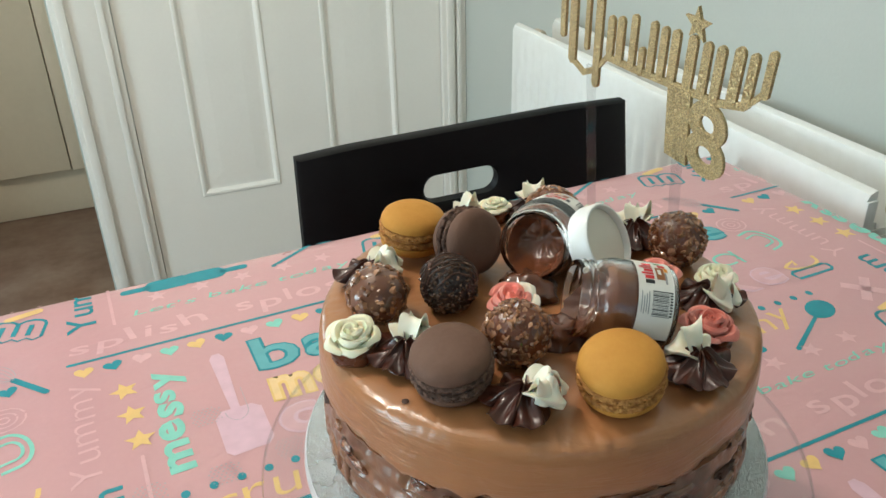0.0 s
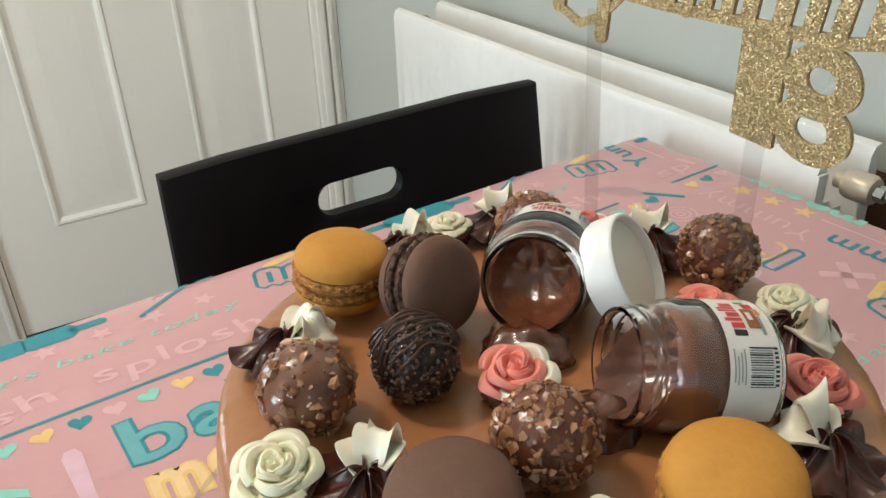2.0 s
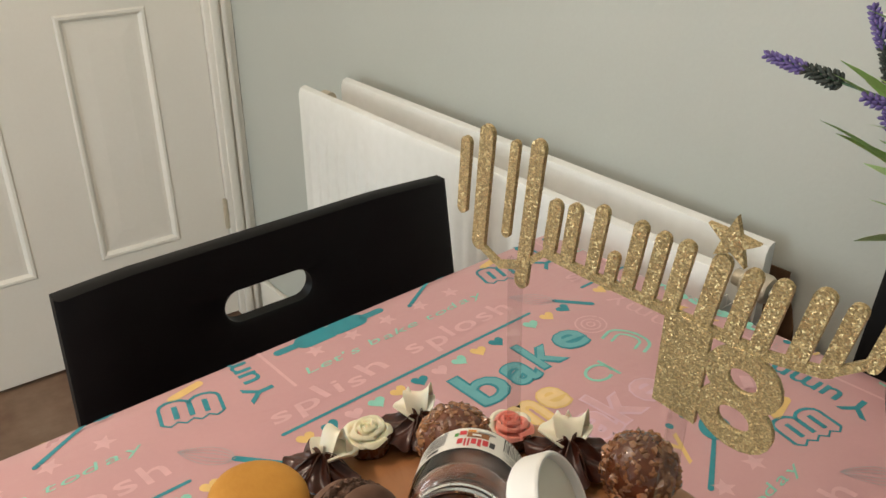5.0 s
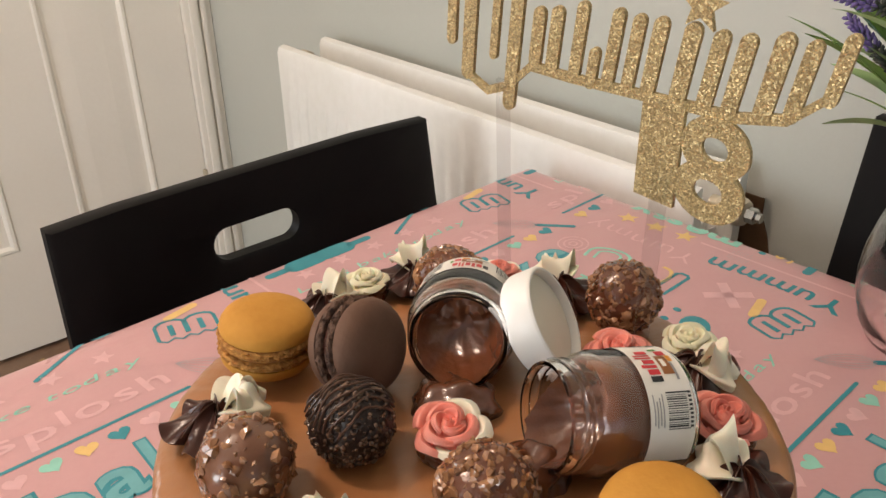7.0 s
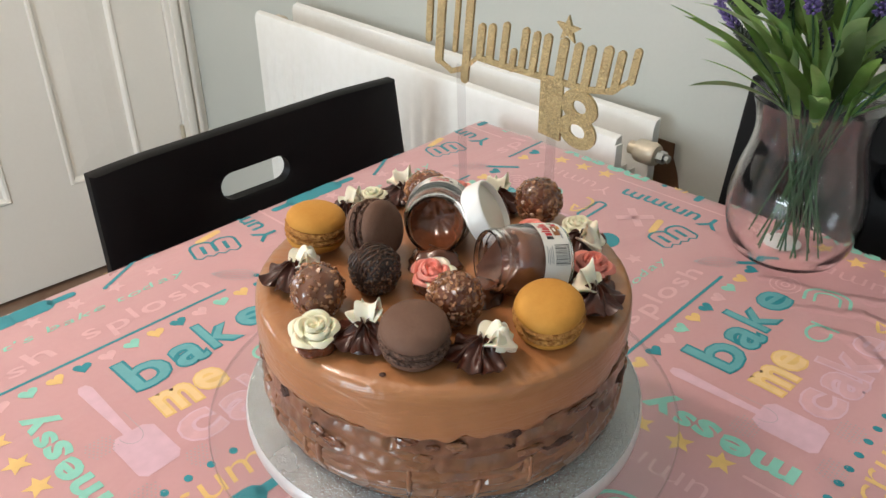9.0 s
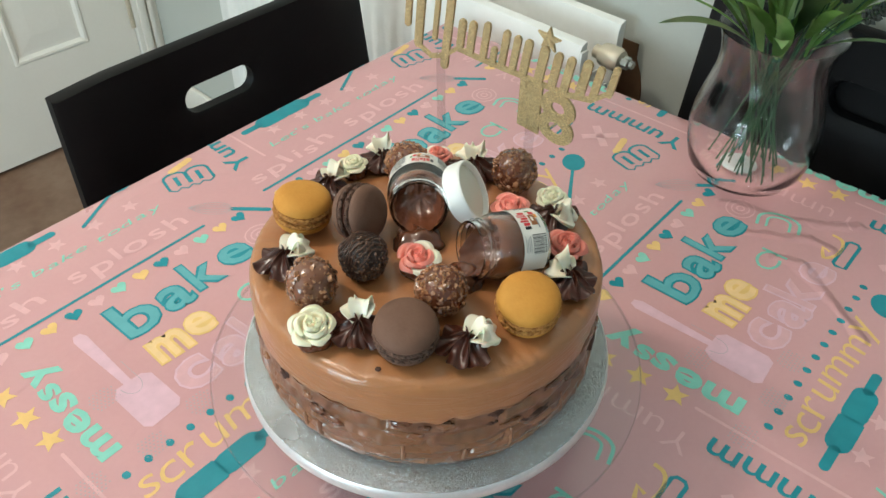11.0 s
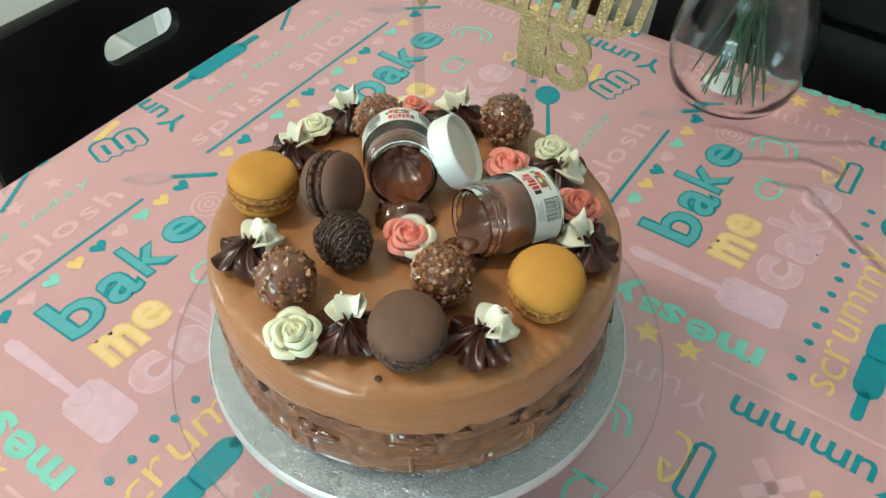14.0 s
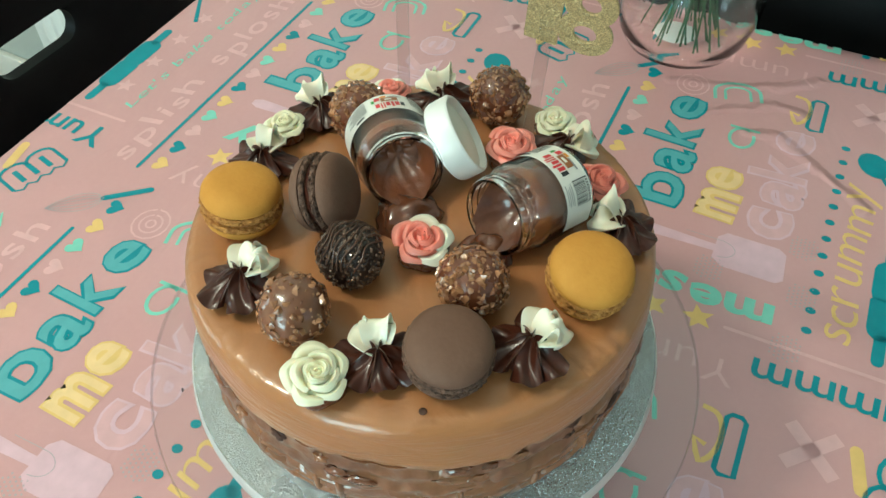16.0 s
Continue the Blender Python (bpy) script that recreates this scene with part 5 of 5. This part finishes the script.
def blade(length, width, curl, seed, fold=0.25):
    """A long silk leaf along +y that bends down by curl, folded at its midrib."""
    bm = bmesh.new()
    n = 12
    rows = []
    for i in range(n + 1):
        f = i / n
        w = width * (math.sin(math.pi * min(1, 0.08 + 0.92 * f)) ** 0.75) * (1 - 0.15 * f)
        y = length * (f - curl * curl * f ** 3 / 6)
        z = -length * curl * f * f / 2
        wob = 0.05 * width * math.sin(9 * f + seed)
        rows.append([bm.verts.new((-w / 2 + wob, y, z + fold * w / 2)), bm.verts.new((wob, y, z)), bm.verts.new((w / 2 + wob, y, z + fold * w / 2))])
    for a, b in zip(rows, rows[1:]):
        for k in range(2):
            bm.faces.new((a[k], a[k + 1], b[k + 1], b[k]))
    bmesh.ops.solidify(bm, geom=bm.faces[:], thickness=0.0004)
    return bm


def lavender_spike(seed):
    """Buds in whorls round a short stem along +z."""
    rnd = random.Random(seed)
    bm = bmesh.new()
    for w in range(9):
        z = 0.0045 * w
        count = 6 if w < 7 else 4
        rad = 0.0062 * (1 - 0.065 * w) * (0.75 if w == 0 else 1)
        for k in range(count):
            a = 2 * math.pi * k / count + w * 0.5 + rnd.uniform(-0.2, 0.2)
            m = Matrix.Translation((rad * math.cos(a), rad * math.sin(a), z)) @ Matrix.Rotation(a, 4, "Z") @ Matrix.Rotation(0.9 + rnd.uniform(-0.2, 0.2), 4, "Y") @ Matrix.Diagonal((0.0021, 0.0021, 0.0043, 1))
            bmesh.ops.create_icosphere(bm, subdivisions=1, radius=1, matrix=m)
    return bm


def bouquet():
    f = thing("lavender_bouquet", Matrix.Translation(VASE), "artificial lavender bouquet with long green leaves", "flowers")
    rnd = random.Random(21)
    leaf_a = finish("leaf", blade(0.15, 0.0185, 0.5, 1), M["leaf"])
    leaf_b = finish("leaf", blade(0.13, 0.021, 0.7, 2), M["leaf_pale"])
    leaf_c = finish("leaf", blade(0.15, 0.012, 0.45, 3), M["leaf"])
    spikes = [finish("flower_spike", lavender_spike(k), M["lavender"]) for k in range(3)]
    calyx = finish("seed_spike", lavender_spike(9), M["seed"])
    for k in range(16):
        a = 2 * math.pi * k / 16 + rnd.uniform(-0.2, 0.2)
        lean = rnd.uniform(0.12, 0.55)
        b0 = a + rnd.uniform(1.8, 4.5)
        foot = Vector((math.cos(b0), math.sin(b0), 0)) * rnd.uniform(0.016, 0.046) + Vector((0, 0, 0.012))
        neck = Vector((math.cos(a), math.sin(a), 0)) * rnd.uniform(0.008, 0.034) + Vector((0, 0, 0.15))
        out = Vector((math.cos(a) * math.sin(lean), math.sin(a) * math.sin(lean), math.cos(lean)))
        tip = neck + out * rnd.uniform(0.09, 0.17)
        mid = (neck + tip) / 2 + Vector((0, 0, 0.008))
        part("stem", tube([foot, foot.lerp(neck, 0.5) + Vector((0, 0, 0.004)), neck, mid, tip], 0.001, 6), M["stem"], f)
        turn = out.to_track_quat("Z", "Y").to_matrix().to_4x4()
        part("flower_spike", spikes[k % 3], None, f, "purple lavender head", Matrix.Translation(tip) @ turn @ Matrix.Scale(0.85, 4))
        if k % 2 == 0:
            part("seed_spike", calyx, None, f, "dark dry calyx spike", Matrix.Translation(mid + Vector((0, 0, 0.01))) @ turn @ Matrix.Diagonal((0.7, 0.7, 0.8, 1)))
        for j in range(6):
            b = a + rnd.uniform(-0.9, 0.9)
            base = neck.lerp(tip, rnd.uniform(-0.08, 0.6))
            up = rnd.uniform(42, 84)
            me = (leaf_a, leaf_b, leaf_c)[rnd.randrange(3)]
            m = Matrix.Translation(base) @ Matrix.Rotation(b - math.pi / 2, 4, "Z") @ Matrix.Rotation(radians(up), 4, "X") @ Matrix.Rotation(rnd.uniform(-0.5, 0.5), 4, "Y") @ Matrix.Scale(rnd.uniform(0.6, 1.08), 4)
            part("leaf", me, None, f, "", m)
    # heads that lean out over the rim: tip, and the way each head points
    for tip, way in (((-0.012, 0.214, 0.259), (-0.1, 0.95, 0.16)), ((-0.062, 0.112, 0.258), (-0.3, 0.86, 0.2)), ((0.0, 0.122, 0.232), (0.1, 0.7, 0.5)), ((-0.032, -0.002, 0.236), (-0.5, 0.1, 0.8)), ((-0.02, -0.11, 0.25), (-0.1, -0.6, 0.7)), ((-0.03, -0.075, 0.27), (-0.2, -0.4, 0.8)), ((0.03, 0.16, 0.3), (0.1, 0.5, 0.8))):
        tip, out = Vector(tip), Vector(way).normalized()
        head, root = tip - out * 0.062, Vector((tip.x * 0.2, tip.y * 0.18, 0.16))
        bend = head - out * 0.03
        part("stem", tube([root, root.lerp(bend, 0.5) + Vector((0, 0, 0.012)), bend, head, tip - out * 0.01], 0.001, 6), M["stem"], f)
        turn = out.to_track_quat("Z", "Y").to_matrix().to_4x4()
        part("seed_spike", calyx, None, f, "dark dry calyx spike", Matrix.Translation(head) @ turn @ Matrix.Diagonal((0.9, 0.9, 0.75, 1)))
        part("flower_spike", spikes[0], None, f, "purple lavender head", Matrix.Translation(tip - out * 0.034) @ turn @ Matrix.Diagonal((0.72, 0.72, 0.85, 1)))
    # long leaves that hook over the rim
    for way, lift, size in ((150, 40, 0.9), (120, 52, 1.0), (95, 60, 1.0), (80, 50, 0.9), (170, 62, 1.0), (200, 50, 0.85)):
        m = Matrix.Translation((0.03 * math.cos(radians(way)), 0.03 * math.sin(radians(way)), 0.15)) @ Matrix.Rotation(radians(way - 90), 4, "Z") @ Matrix.Rotation(radians(lift), 4, "X") @ Matrix.Scale(size, 4)
        part("leaf", leaf_b if size < 0.95 else leaf_a, None, f, "", m)
    for k in range(12):
        a = rnd.uniform(0, 2 * math.pi)
        r0, r1 = rnd.uniform(0.012, 0.047), rnd.uniform(0.004, 0.03)
        b = a + rnd.uniform(2.2, 4.0)
        part("stem", tube([(r0 * math.cos(a), r0 * math.sin(a), 0.0105), (0.5 * (r0 * math.cos(a) + r1 * math.cos(b)), 0.5 * (r0 * math.sin(a) + r1 * math.sin(b)), 0.08), (r1 * math.cos(b), r1 * math.sin(b), 0.16)], 0.0009, 5), M["stem"], f)


bouquet()


# ---- the prints on the cloth: one repeat, laid out over the table ----
PRINT_Z = 0.7503
SKEW = radians(3.3 - TURN)
STEP_U, STEP_V = 0.3486, 0.3336


def heart(r):
    pts = []
    for k in range(20):
        a = 2 * math.pi * k / 20
        pts.append((r * math.sin(a) ** 3, r * (13 * math.cos(a) - 5 * math.cos(2 * a) - 2 * math.cos(3 * a) - math.cos(4 * a)) / 16))
    return pts


def star(r, n=5, inner=0.45):
    return [((r if k % 2 == 0 else r * inner) * math.sin(math.pi * k / n), (r if k % 2 == 0 else r * inner) * math.cos(math.pi * k / n)) for k in range(2 * n)]


def disc(r, n=14, sx=1.0):
    return [(r * sx * math.cos(2 * math.pi * k / n), r * math.sin(2 * math.pi * k / n)) for k in range(n)]


def flat(*outlines):
    bm = bmesh.new()
    for o in outlines:
        bm.faces.new([bm.verts.new((x, y, 0)) for x, y in o])
    return bm


def stroke(points, w, bm=None, closed=False):
    """A flat line of width w along points."""
    bm = bm or bmesh.new()
    pts = [Vector(p) for p in points]
    n = len(pts)
    rows = []
    for i, p in enumerate(pts):
        a, b = (pts[(i - 1) % n], pts[(i + 1) % n]) if closed else (pts[max(i - 1, 0)], pts[min(i + 1, n - 1)])
        d = (b - a).normalized()
        s = Vector((-d.y, d.x)) * w / 2
        rows.append((bm.verts.new((*(p + s), 0)), bm.verts.new((*(p - s), 0))))
    for i in range(n if closed else n - 1):
        a, b = rows[i], rows[(i + 1) % n]
        bm.faces.new((a[0], a[1], b[1], b[0]))
    return bm


def arc(cx, cy, rx, ry, a0, a1, n=14):
    return [(cx + rx * math.cos(radians(a0 + (a1 - a0) * k / n)), cy + ry * math.sin(radians(a0 + (a1 - a0) * k / n))) for k in range(n + 1)]


def moved(bm, u, v, turn=0.0, width=0.0, height=0.0):
    """Scales a motif to a width and height from its own bounds, turns it and sets its lower left there."""
    if width:
        xs, ys = [p.co.x for p in bm.verts], [p.co.y for p in bm.verts]
        sx = width / (max(xs) - min(xs))
        sy = height / (max(ys) - min(ys)) if height else sx
        bmesh.ops.transform(bm, verts=bm.verts, matrix=Matrix.Diagonal((sx, sy, 1, 1)) @ Matrix.Translation((-min(xs), -min(ys), 0)))
    bmesh.ops.transform(bm, verts=bm.verts, matrix=Matrix.Translation((u, v, 0)) @ Matrix.Rotation(radians(turn), 4, "Z"))
    return bm


def hand_word(text, u, v, width, height, line, turn=0.0, seed=1, bounce=0.0, tilt=0.0, gap=0.06, shear=0.0):
    """A hand-lettered word: every letter with its own lean, size and height, made heavier by line metres all round."""
    rnd = random.Random(seed)
    size = height / 0.72
    whole, x = bmesh.new(), 0.0
    for ch in text:
        if ch == " ":
            x += size * 0.3
            continue
        bm = words(ch, size, line, shear=shear)
        bmesh.ops.delete(bm, geom=[f for f in bm.faces if min(p.co.z for p in f.verts) < -1e-7], context="FACES")
        lean, lift, grow = rnd.uniform(-tilt, tilt), rnd.uniform(-bounce, bounce) * height, rnd.uniform(1 - bounce, 1 + bounce)
        lo, hi = min(p.co.x for p in bm.verts) + max(line, 0), max(p.co.x for p in bm.verts) - max(line, 0)
        m = Matrix.Translation((x - lo * grow, lift, 0)) @ Matrix.Rotation(radians(lean), 4, "Z") @ Matrix.Diagonal((grow, grow, 1, 1))
        bmesh.ops.transform(bm, verts=bm.verts, matrix=m)
        for p in bm.verts:
            p.co.z *= 0.03
        tmp = bpy.data.meshes.new("letter")
        bm.to_mesh(tmp)
        bm.free()
        whole.from_mesh(tmp)
        bpy.data.meshes.remove(tmp)
        x += (hi - lo) * grow + gap * size
    edge = max(line, 0.0)
    return moved(whole, u - edge, v - edge, turn, width + 2 * edge, height + 2 * edge)


MOTIFS = []


def motif(name, colour, bm, z=0.0):
    MOTIFS.append((name, colour, bm, z))


motif("printed_line", "teal", moved(flat(stadium(0, 0, 0.136, 0.0016, 4)), -0.112, 0.3135))
for k in range(14):
    motif("printed_heart", ("yellow", "teal", "pink", "mint")[k % 4], moved(flat(heart(0.0078)), -0.237 + 0.0225 * k, 0.2985, 14 * math.sin(k * 2.1)))
for k in range(12):
    motif("printed_dot", "teal", moved(flat(disc(0.0037, 12, 0.85)), -0.186 + 0.0187 * k, 0.1255))
for k in range(5):
    motif("printed_star", "pink", moved(flat(star(0.0095)), -0.166 + 0.04 * k, 0.394 - STEP_V, 10 * k))
for k in range(3):
    motif("printed_star", "yellow", moved(flat(star(0.0115)), -0.206 - 0.002 * k, 0.195 + 0.032 * k, 8 * k))
for text, colour, fill, u, v, width, height, turn, seed in (("b", "teal", "soft_teal", -0.107, 0.236, 0.034, 0.045, 0, 1), ("a", "teal", "soft_teal", -0.067, 0.238, 0.026, 0.029, -4, 1), ("k", "teal", "soft_teal", -0.033, 0.242, 0.027, 0.040, -3, 1), ("e", "teal", "soft_teal", 0.001, 0.248, 0.030, 0.026, -10, 1), ("m", "yellow", "pale_yellow", -0.106, 0.195, 0.030, 0.027, -3, 1), ("e", "yellow", "pale_yellow", -0.072, 0.199, 0.023, 0.025, -8, 1), ("c", "lilac", "blush", -0.108, 0.150, 0.029, 0.031, 4, 1), ("a", "lilac", "blush", -0.073, 0.150, 0.029, 0.030, -5, 1), ("k", "lilac", "blush", -0.040, 0.150, 0.029, 0.042, 3, 1), ("e", "lilac", "blush", -0.006, 0.152, 0.028, 0.028, -4, 1)):
    motif("printed_letter", colour, hand_word(text, u, v, width, height, 0.0024, turn))
    motif("printed_letter_fill", fill, hand_word(text, u, v, width, height, 0.0006, turn), 0.0002)
motif("printed_word", "mint", hand_word("messy", -0.1625, 0.149, 0.122, 0.027, 0.0013, 90, 5, 0.10, 6, 0.12))
motif("printed_word", "yellow", hand_word("scrummy", -0.188, 0.088, 0.168, 0.027, -0.0002, 1, 8, 0.07, 5, 0.05, 0.12))
motif("printed_word", "mint", hand_word("Let's bake today", -0.19, 0.031, 0.205, 0.013, 0.0, 0, 2, 0.05, 4, 0.08, 0.2))
motif("printed_word", "pink", hand_word("splish", -0.246, -0.013, 0.115, 0.031, 0.0004, 0, 4, 0.12, 7, 0.14))
motif("printed_word", "pink", hand_word("splosh", -0.104, -0.013, 0.122, 0.031, 0.0004, 0, 6, 0.12, 7, 0.14))
motif("printed_word", "teal", hand_word("Yummm", 0.128, 0.028, 0.125, 0.024, 0.0004, 90, 7, 0.05, 3, 0.10))
motif("printed_word", "pink", hand_word("Yummy", 0.122, 0.162, 0.12, 0.028, -0.0004, 90, 9, 0.06, 5, 0.14))
# rolling pin
bm = flat(stadium(-0.0165, 0, 0.0115, 0.0102, 6), stadium(0.0175, 0, 0.0115, 0.0102, 6), stadium(-0.046, 0, 0.01, 0.0042, 5), stadium(0.046, 0, 0.01, 0.0042, 5))
for v in bm.verts:
    if abs(v.co.x) < 0.006:
        v.co.x *= 0.25
motif("printed_rolling_pin", "teal", moved(bm, -0.137, 0.0790))
# spatula
bm = flat([(-0.0035, 0), (0.0035, 0), (0.0035, 0.006), (0.006, 0.07), (0.003, 0.0765), (-0.003, 0.0765), (-0.006, 0.07)])
motif("printed_spatula", "lilac", moved(bm, -0.1365, 0.199))
motif("printed_spatula", "lilac", moved(flat([(-0.0175, 0.004), (-0.013, -0.001), (0.013, 0.001), (0.0175, 0.007), (0.0175, 0.045), (0.011, 0.051), (-0.011, 0.051), (-0.0175, 0.043)]), -0.1355, 0.1485))
motif("printed_spatula", "grey", moved(stroke(arc(0, 0.024, 0.0085, 0.012, 180, 360) + [(0.0085, 0.05)], 0.0005), -0.1362, 0.1725), 0.0002)
# whisk
motif("printed_whisk", "teal", moved(flat(stadium(0.018, 0, 0.018, 0.0028, 4)), 0.06, 0.3135, -50))
for k in (-1, -0.62, -0.25, 0.25, 0.62, 1):
    bm = stroke([(0.0 - x * 0.045, k * 0.0095 * math.sin(math.pi * min(1, x ** 0.75)) ** 0.8) for x in [i / 10 for i in range(11)]], 0.0007)
    motif("printed_whisk_wire", "grey", moved(bm, 0.06, 0.3135, -50))
# spoon
bm = flat(disc(0.0125, 18, 1.25), [(-0.014, -0.0016), (-0.072, -0.0022), (-0.0735, 0), (-0.072, 0.0022), (-0.014, 0.0016)])
motif("printed_spoon", "teal", moved(bm, 0.0077, 0.1016, 30))
# lettering too worn or stylised to read: plain rings and bars
bm = bmesh.new()
for r in (0.0155, 0.0095, 0.004):
    stroke(arc(0, 0, r, r * 0.92, 20, 370), 0.0016, bm)
motif("printed_swirl", "pink", moved(bm, 0.053, 0.262))
bm = bmesh.new()
for s, w in ((1.0, 0.0032), (0.55, 0.0026)):
    stroke([(-0.02 * s, -0.012), *arc(0, 0, 0.02 * s, 0.013 * s, 180, 0), (0.02 * s, -0.012)], w, bm)
motif("printed_arch", "mint", moved(bm, 0.058, 0.223, -75))
bm = bmesh.new()
stroke(arc(0, 0, 0.013, 0.01, -30, 300), 0.003, bm)
stroke([(0.013, 0.012), (0.013, -0.013)], 0.003, bm)
motif("printed_arch", "mint", moved(bm, -0.003, 0.207))
bm = bmesh.new()
stroke([(-0.02, -0.006), *arc(0, 0.0, 0.02, 0.011, 180, 20), (0.013, 0.0), (0.004, -0.004), (0.006, 0.004)], 0.0035, bm)
motif("printed_arch", "yellow", moved(bm, 0.054, 0.171, 175))
bm = stroke([(-0.021, -0.006), (0.019, -0.006), (0.022, -0.003), (0.022, 0.003), (0.019, 0.006), (-0.019, 0.006), (-0.022, 0.003)], 0.0034, closed=True)
motif("printed_bar", "teal", moved(bm, 0.0536, 0.1535))
bm = bmesh.new()
stroke([(-0.024, -0.013), (-0.024, 0.008), *arc(-0.012, 0.008, 0.012, 0.008, 180, 0, 6), *arc(0.012, 0.008, 0.012, 0.008, 180, 0, 6), (0.024, -0.013)], 0.003, bm)
stroke([(-0.024, -0.013), *[(-0.024 + 0.006 * k, -0.013 - 0.004 * (k % 2)) for k in range(1, 8)], (0.024, -0.013)], 0.002, bm)
for x in (-0.012, 0.0, 0.012):
    stroke([(x, -0.009), (x, 0.008)], 0.0045, bm)
motif("printed_letter", "teal", moved(bm, 0.062, 0.39 - STEP_V, -15))
motif("printed_bar", "yellow", moved(flat(stadium(0, 0, 0.013, 0.004, 5)), 0.069, 0.414 - STEP_V, 12))
bm = bmesh.new()
for a in (45, -45):
    stroke([(-0.021 * math.cos(radians(a)), -0.021 * math.sin(radians(a))), (0.021 * math.cos(radians(a)), 0.021 * math.sin(radians(a)))], 0.009, bm)
motif("printed_cross", "pink", moved(bm, 0.071, 0.108))
motif("printed_line", "pink", moved(flat(stadium(0, 0, 0.074, 0.0014, 4)), -0.207, 0.102, 90))


for u, v in ((-0.159, 0.199), (-0.111, 0.139), (-0.159, 0.133), (-0.208, 0.136)):
    bm = bmesh.new()
    for i in range(7):
        for j in range(7):
            if abs(i - 3) + abs(j - 3) < 6:
                bm.faces.new([bm.verts.new((u + (i - 3) * 0.0032 + (j % 2) * 0.0016 + x, v + (j - 3) * 0.0030 + y, 0)) for x, y in disc(0.0008, 6)])
    motif("printed_speckle", "grey", bm)


def lay_prints():
    for name, colour, bm, z in MOTIFS:
        bmesh.ops.triangulate(bm, faces=bm.faces)
        whole = finish(name, bm.copy(), M[colour], False)
        xs, ys = [v.co.x for v in bm.verts], [v.co.y for v in bm.verts]
        rot = Matrix.Rotation(SKEW, 4, "Z")
        for i in range(-2, 3):
            for j in range(-2, 3):
                m = rot @ Matrix.Translation((i * STEP_U, j * STEP_V, 0))
                box_pts = [m @ Vector((x, y, 0)) for x in (min(xs), max(xs)) for y in (min(ys), max(ys))]
                ax, bx = min(p.x for p in box_pts), max(p.x for p in box_pts)
                ay, by = min(p.y for p in box_pts), max(p.y for p in box_pts)
                e = 0.0035
                if bx < TX0 + e or ax > TX1 - e or by < TY0 + e or ay > TY1 - e:
                    continue
                me = whole
                if ax < TX0 + e or bx > TX1 - e or ay < TY0 + e or by > TY1 - e:
                    cut = bm.copy()
                    inv = m.inverted()
                    for co, no in (((TX0 + e, 0, 0), (-1, 0, 0)), ((TX1 - e, 0, 0), (1, 0, 0)), ((0, TY0 + e, 0), (0, -1, 0)), ((0, TY1 - e, 0), (0, 1, 0))):
                        bmesh.ops.bisect_plane(cut, geom=cut.verts[:] + cut.edges[:] + cut.faces[:], plane_co=inv @ Vector(co), plane_no=(inv.to_3x3() @ Vector(no)), clear_outer=True)
                    if not cut.faces:
                        cut.free()
                        continue
                    me = finish(name, cut, M[colour], False)
                ob = new(name, me)
                ob.parent = tablecloth
                if name == "printed_speckle":
                    tagged(ob, kind="stuff")
                ob.matrix_basis = Matrix.Translation((0, 0, PRINT_Z + z)) @ m
        bm.free()


lay_prints()
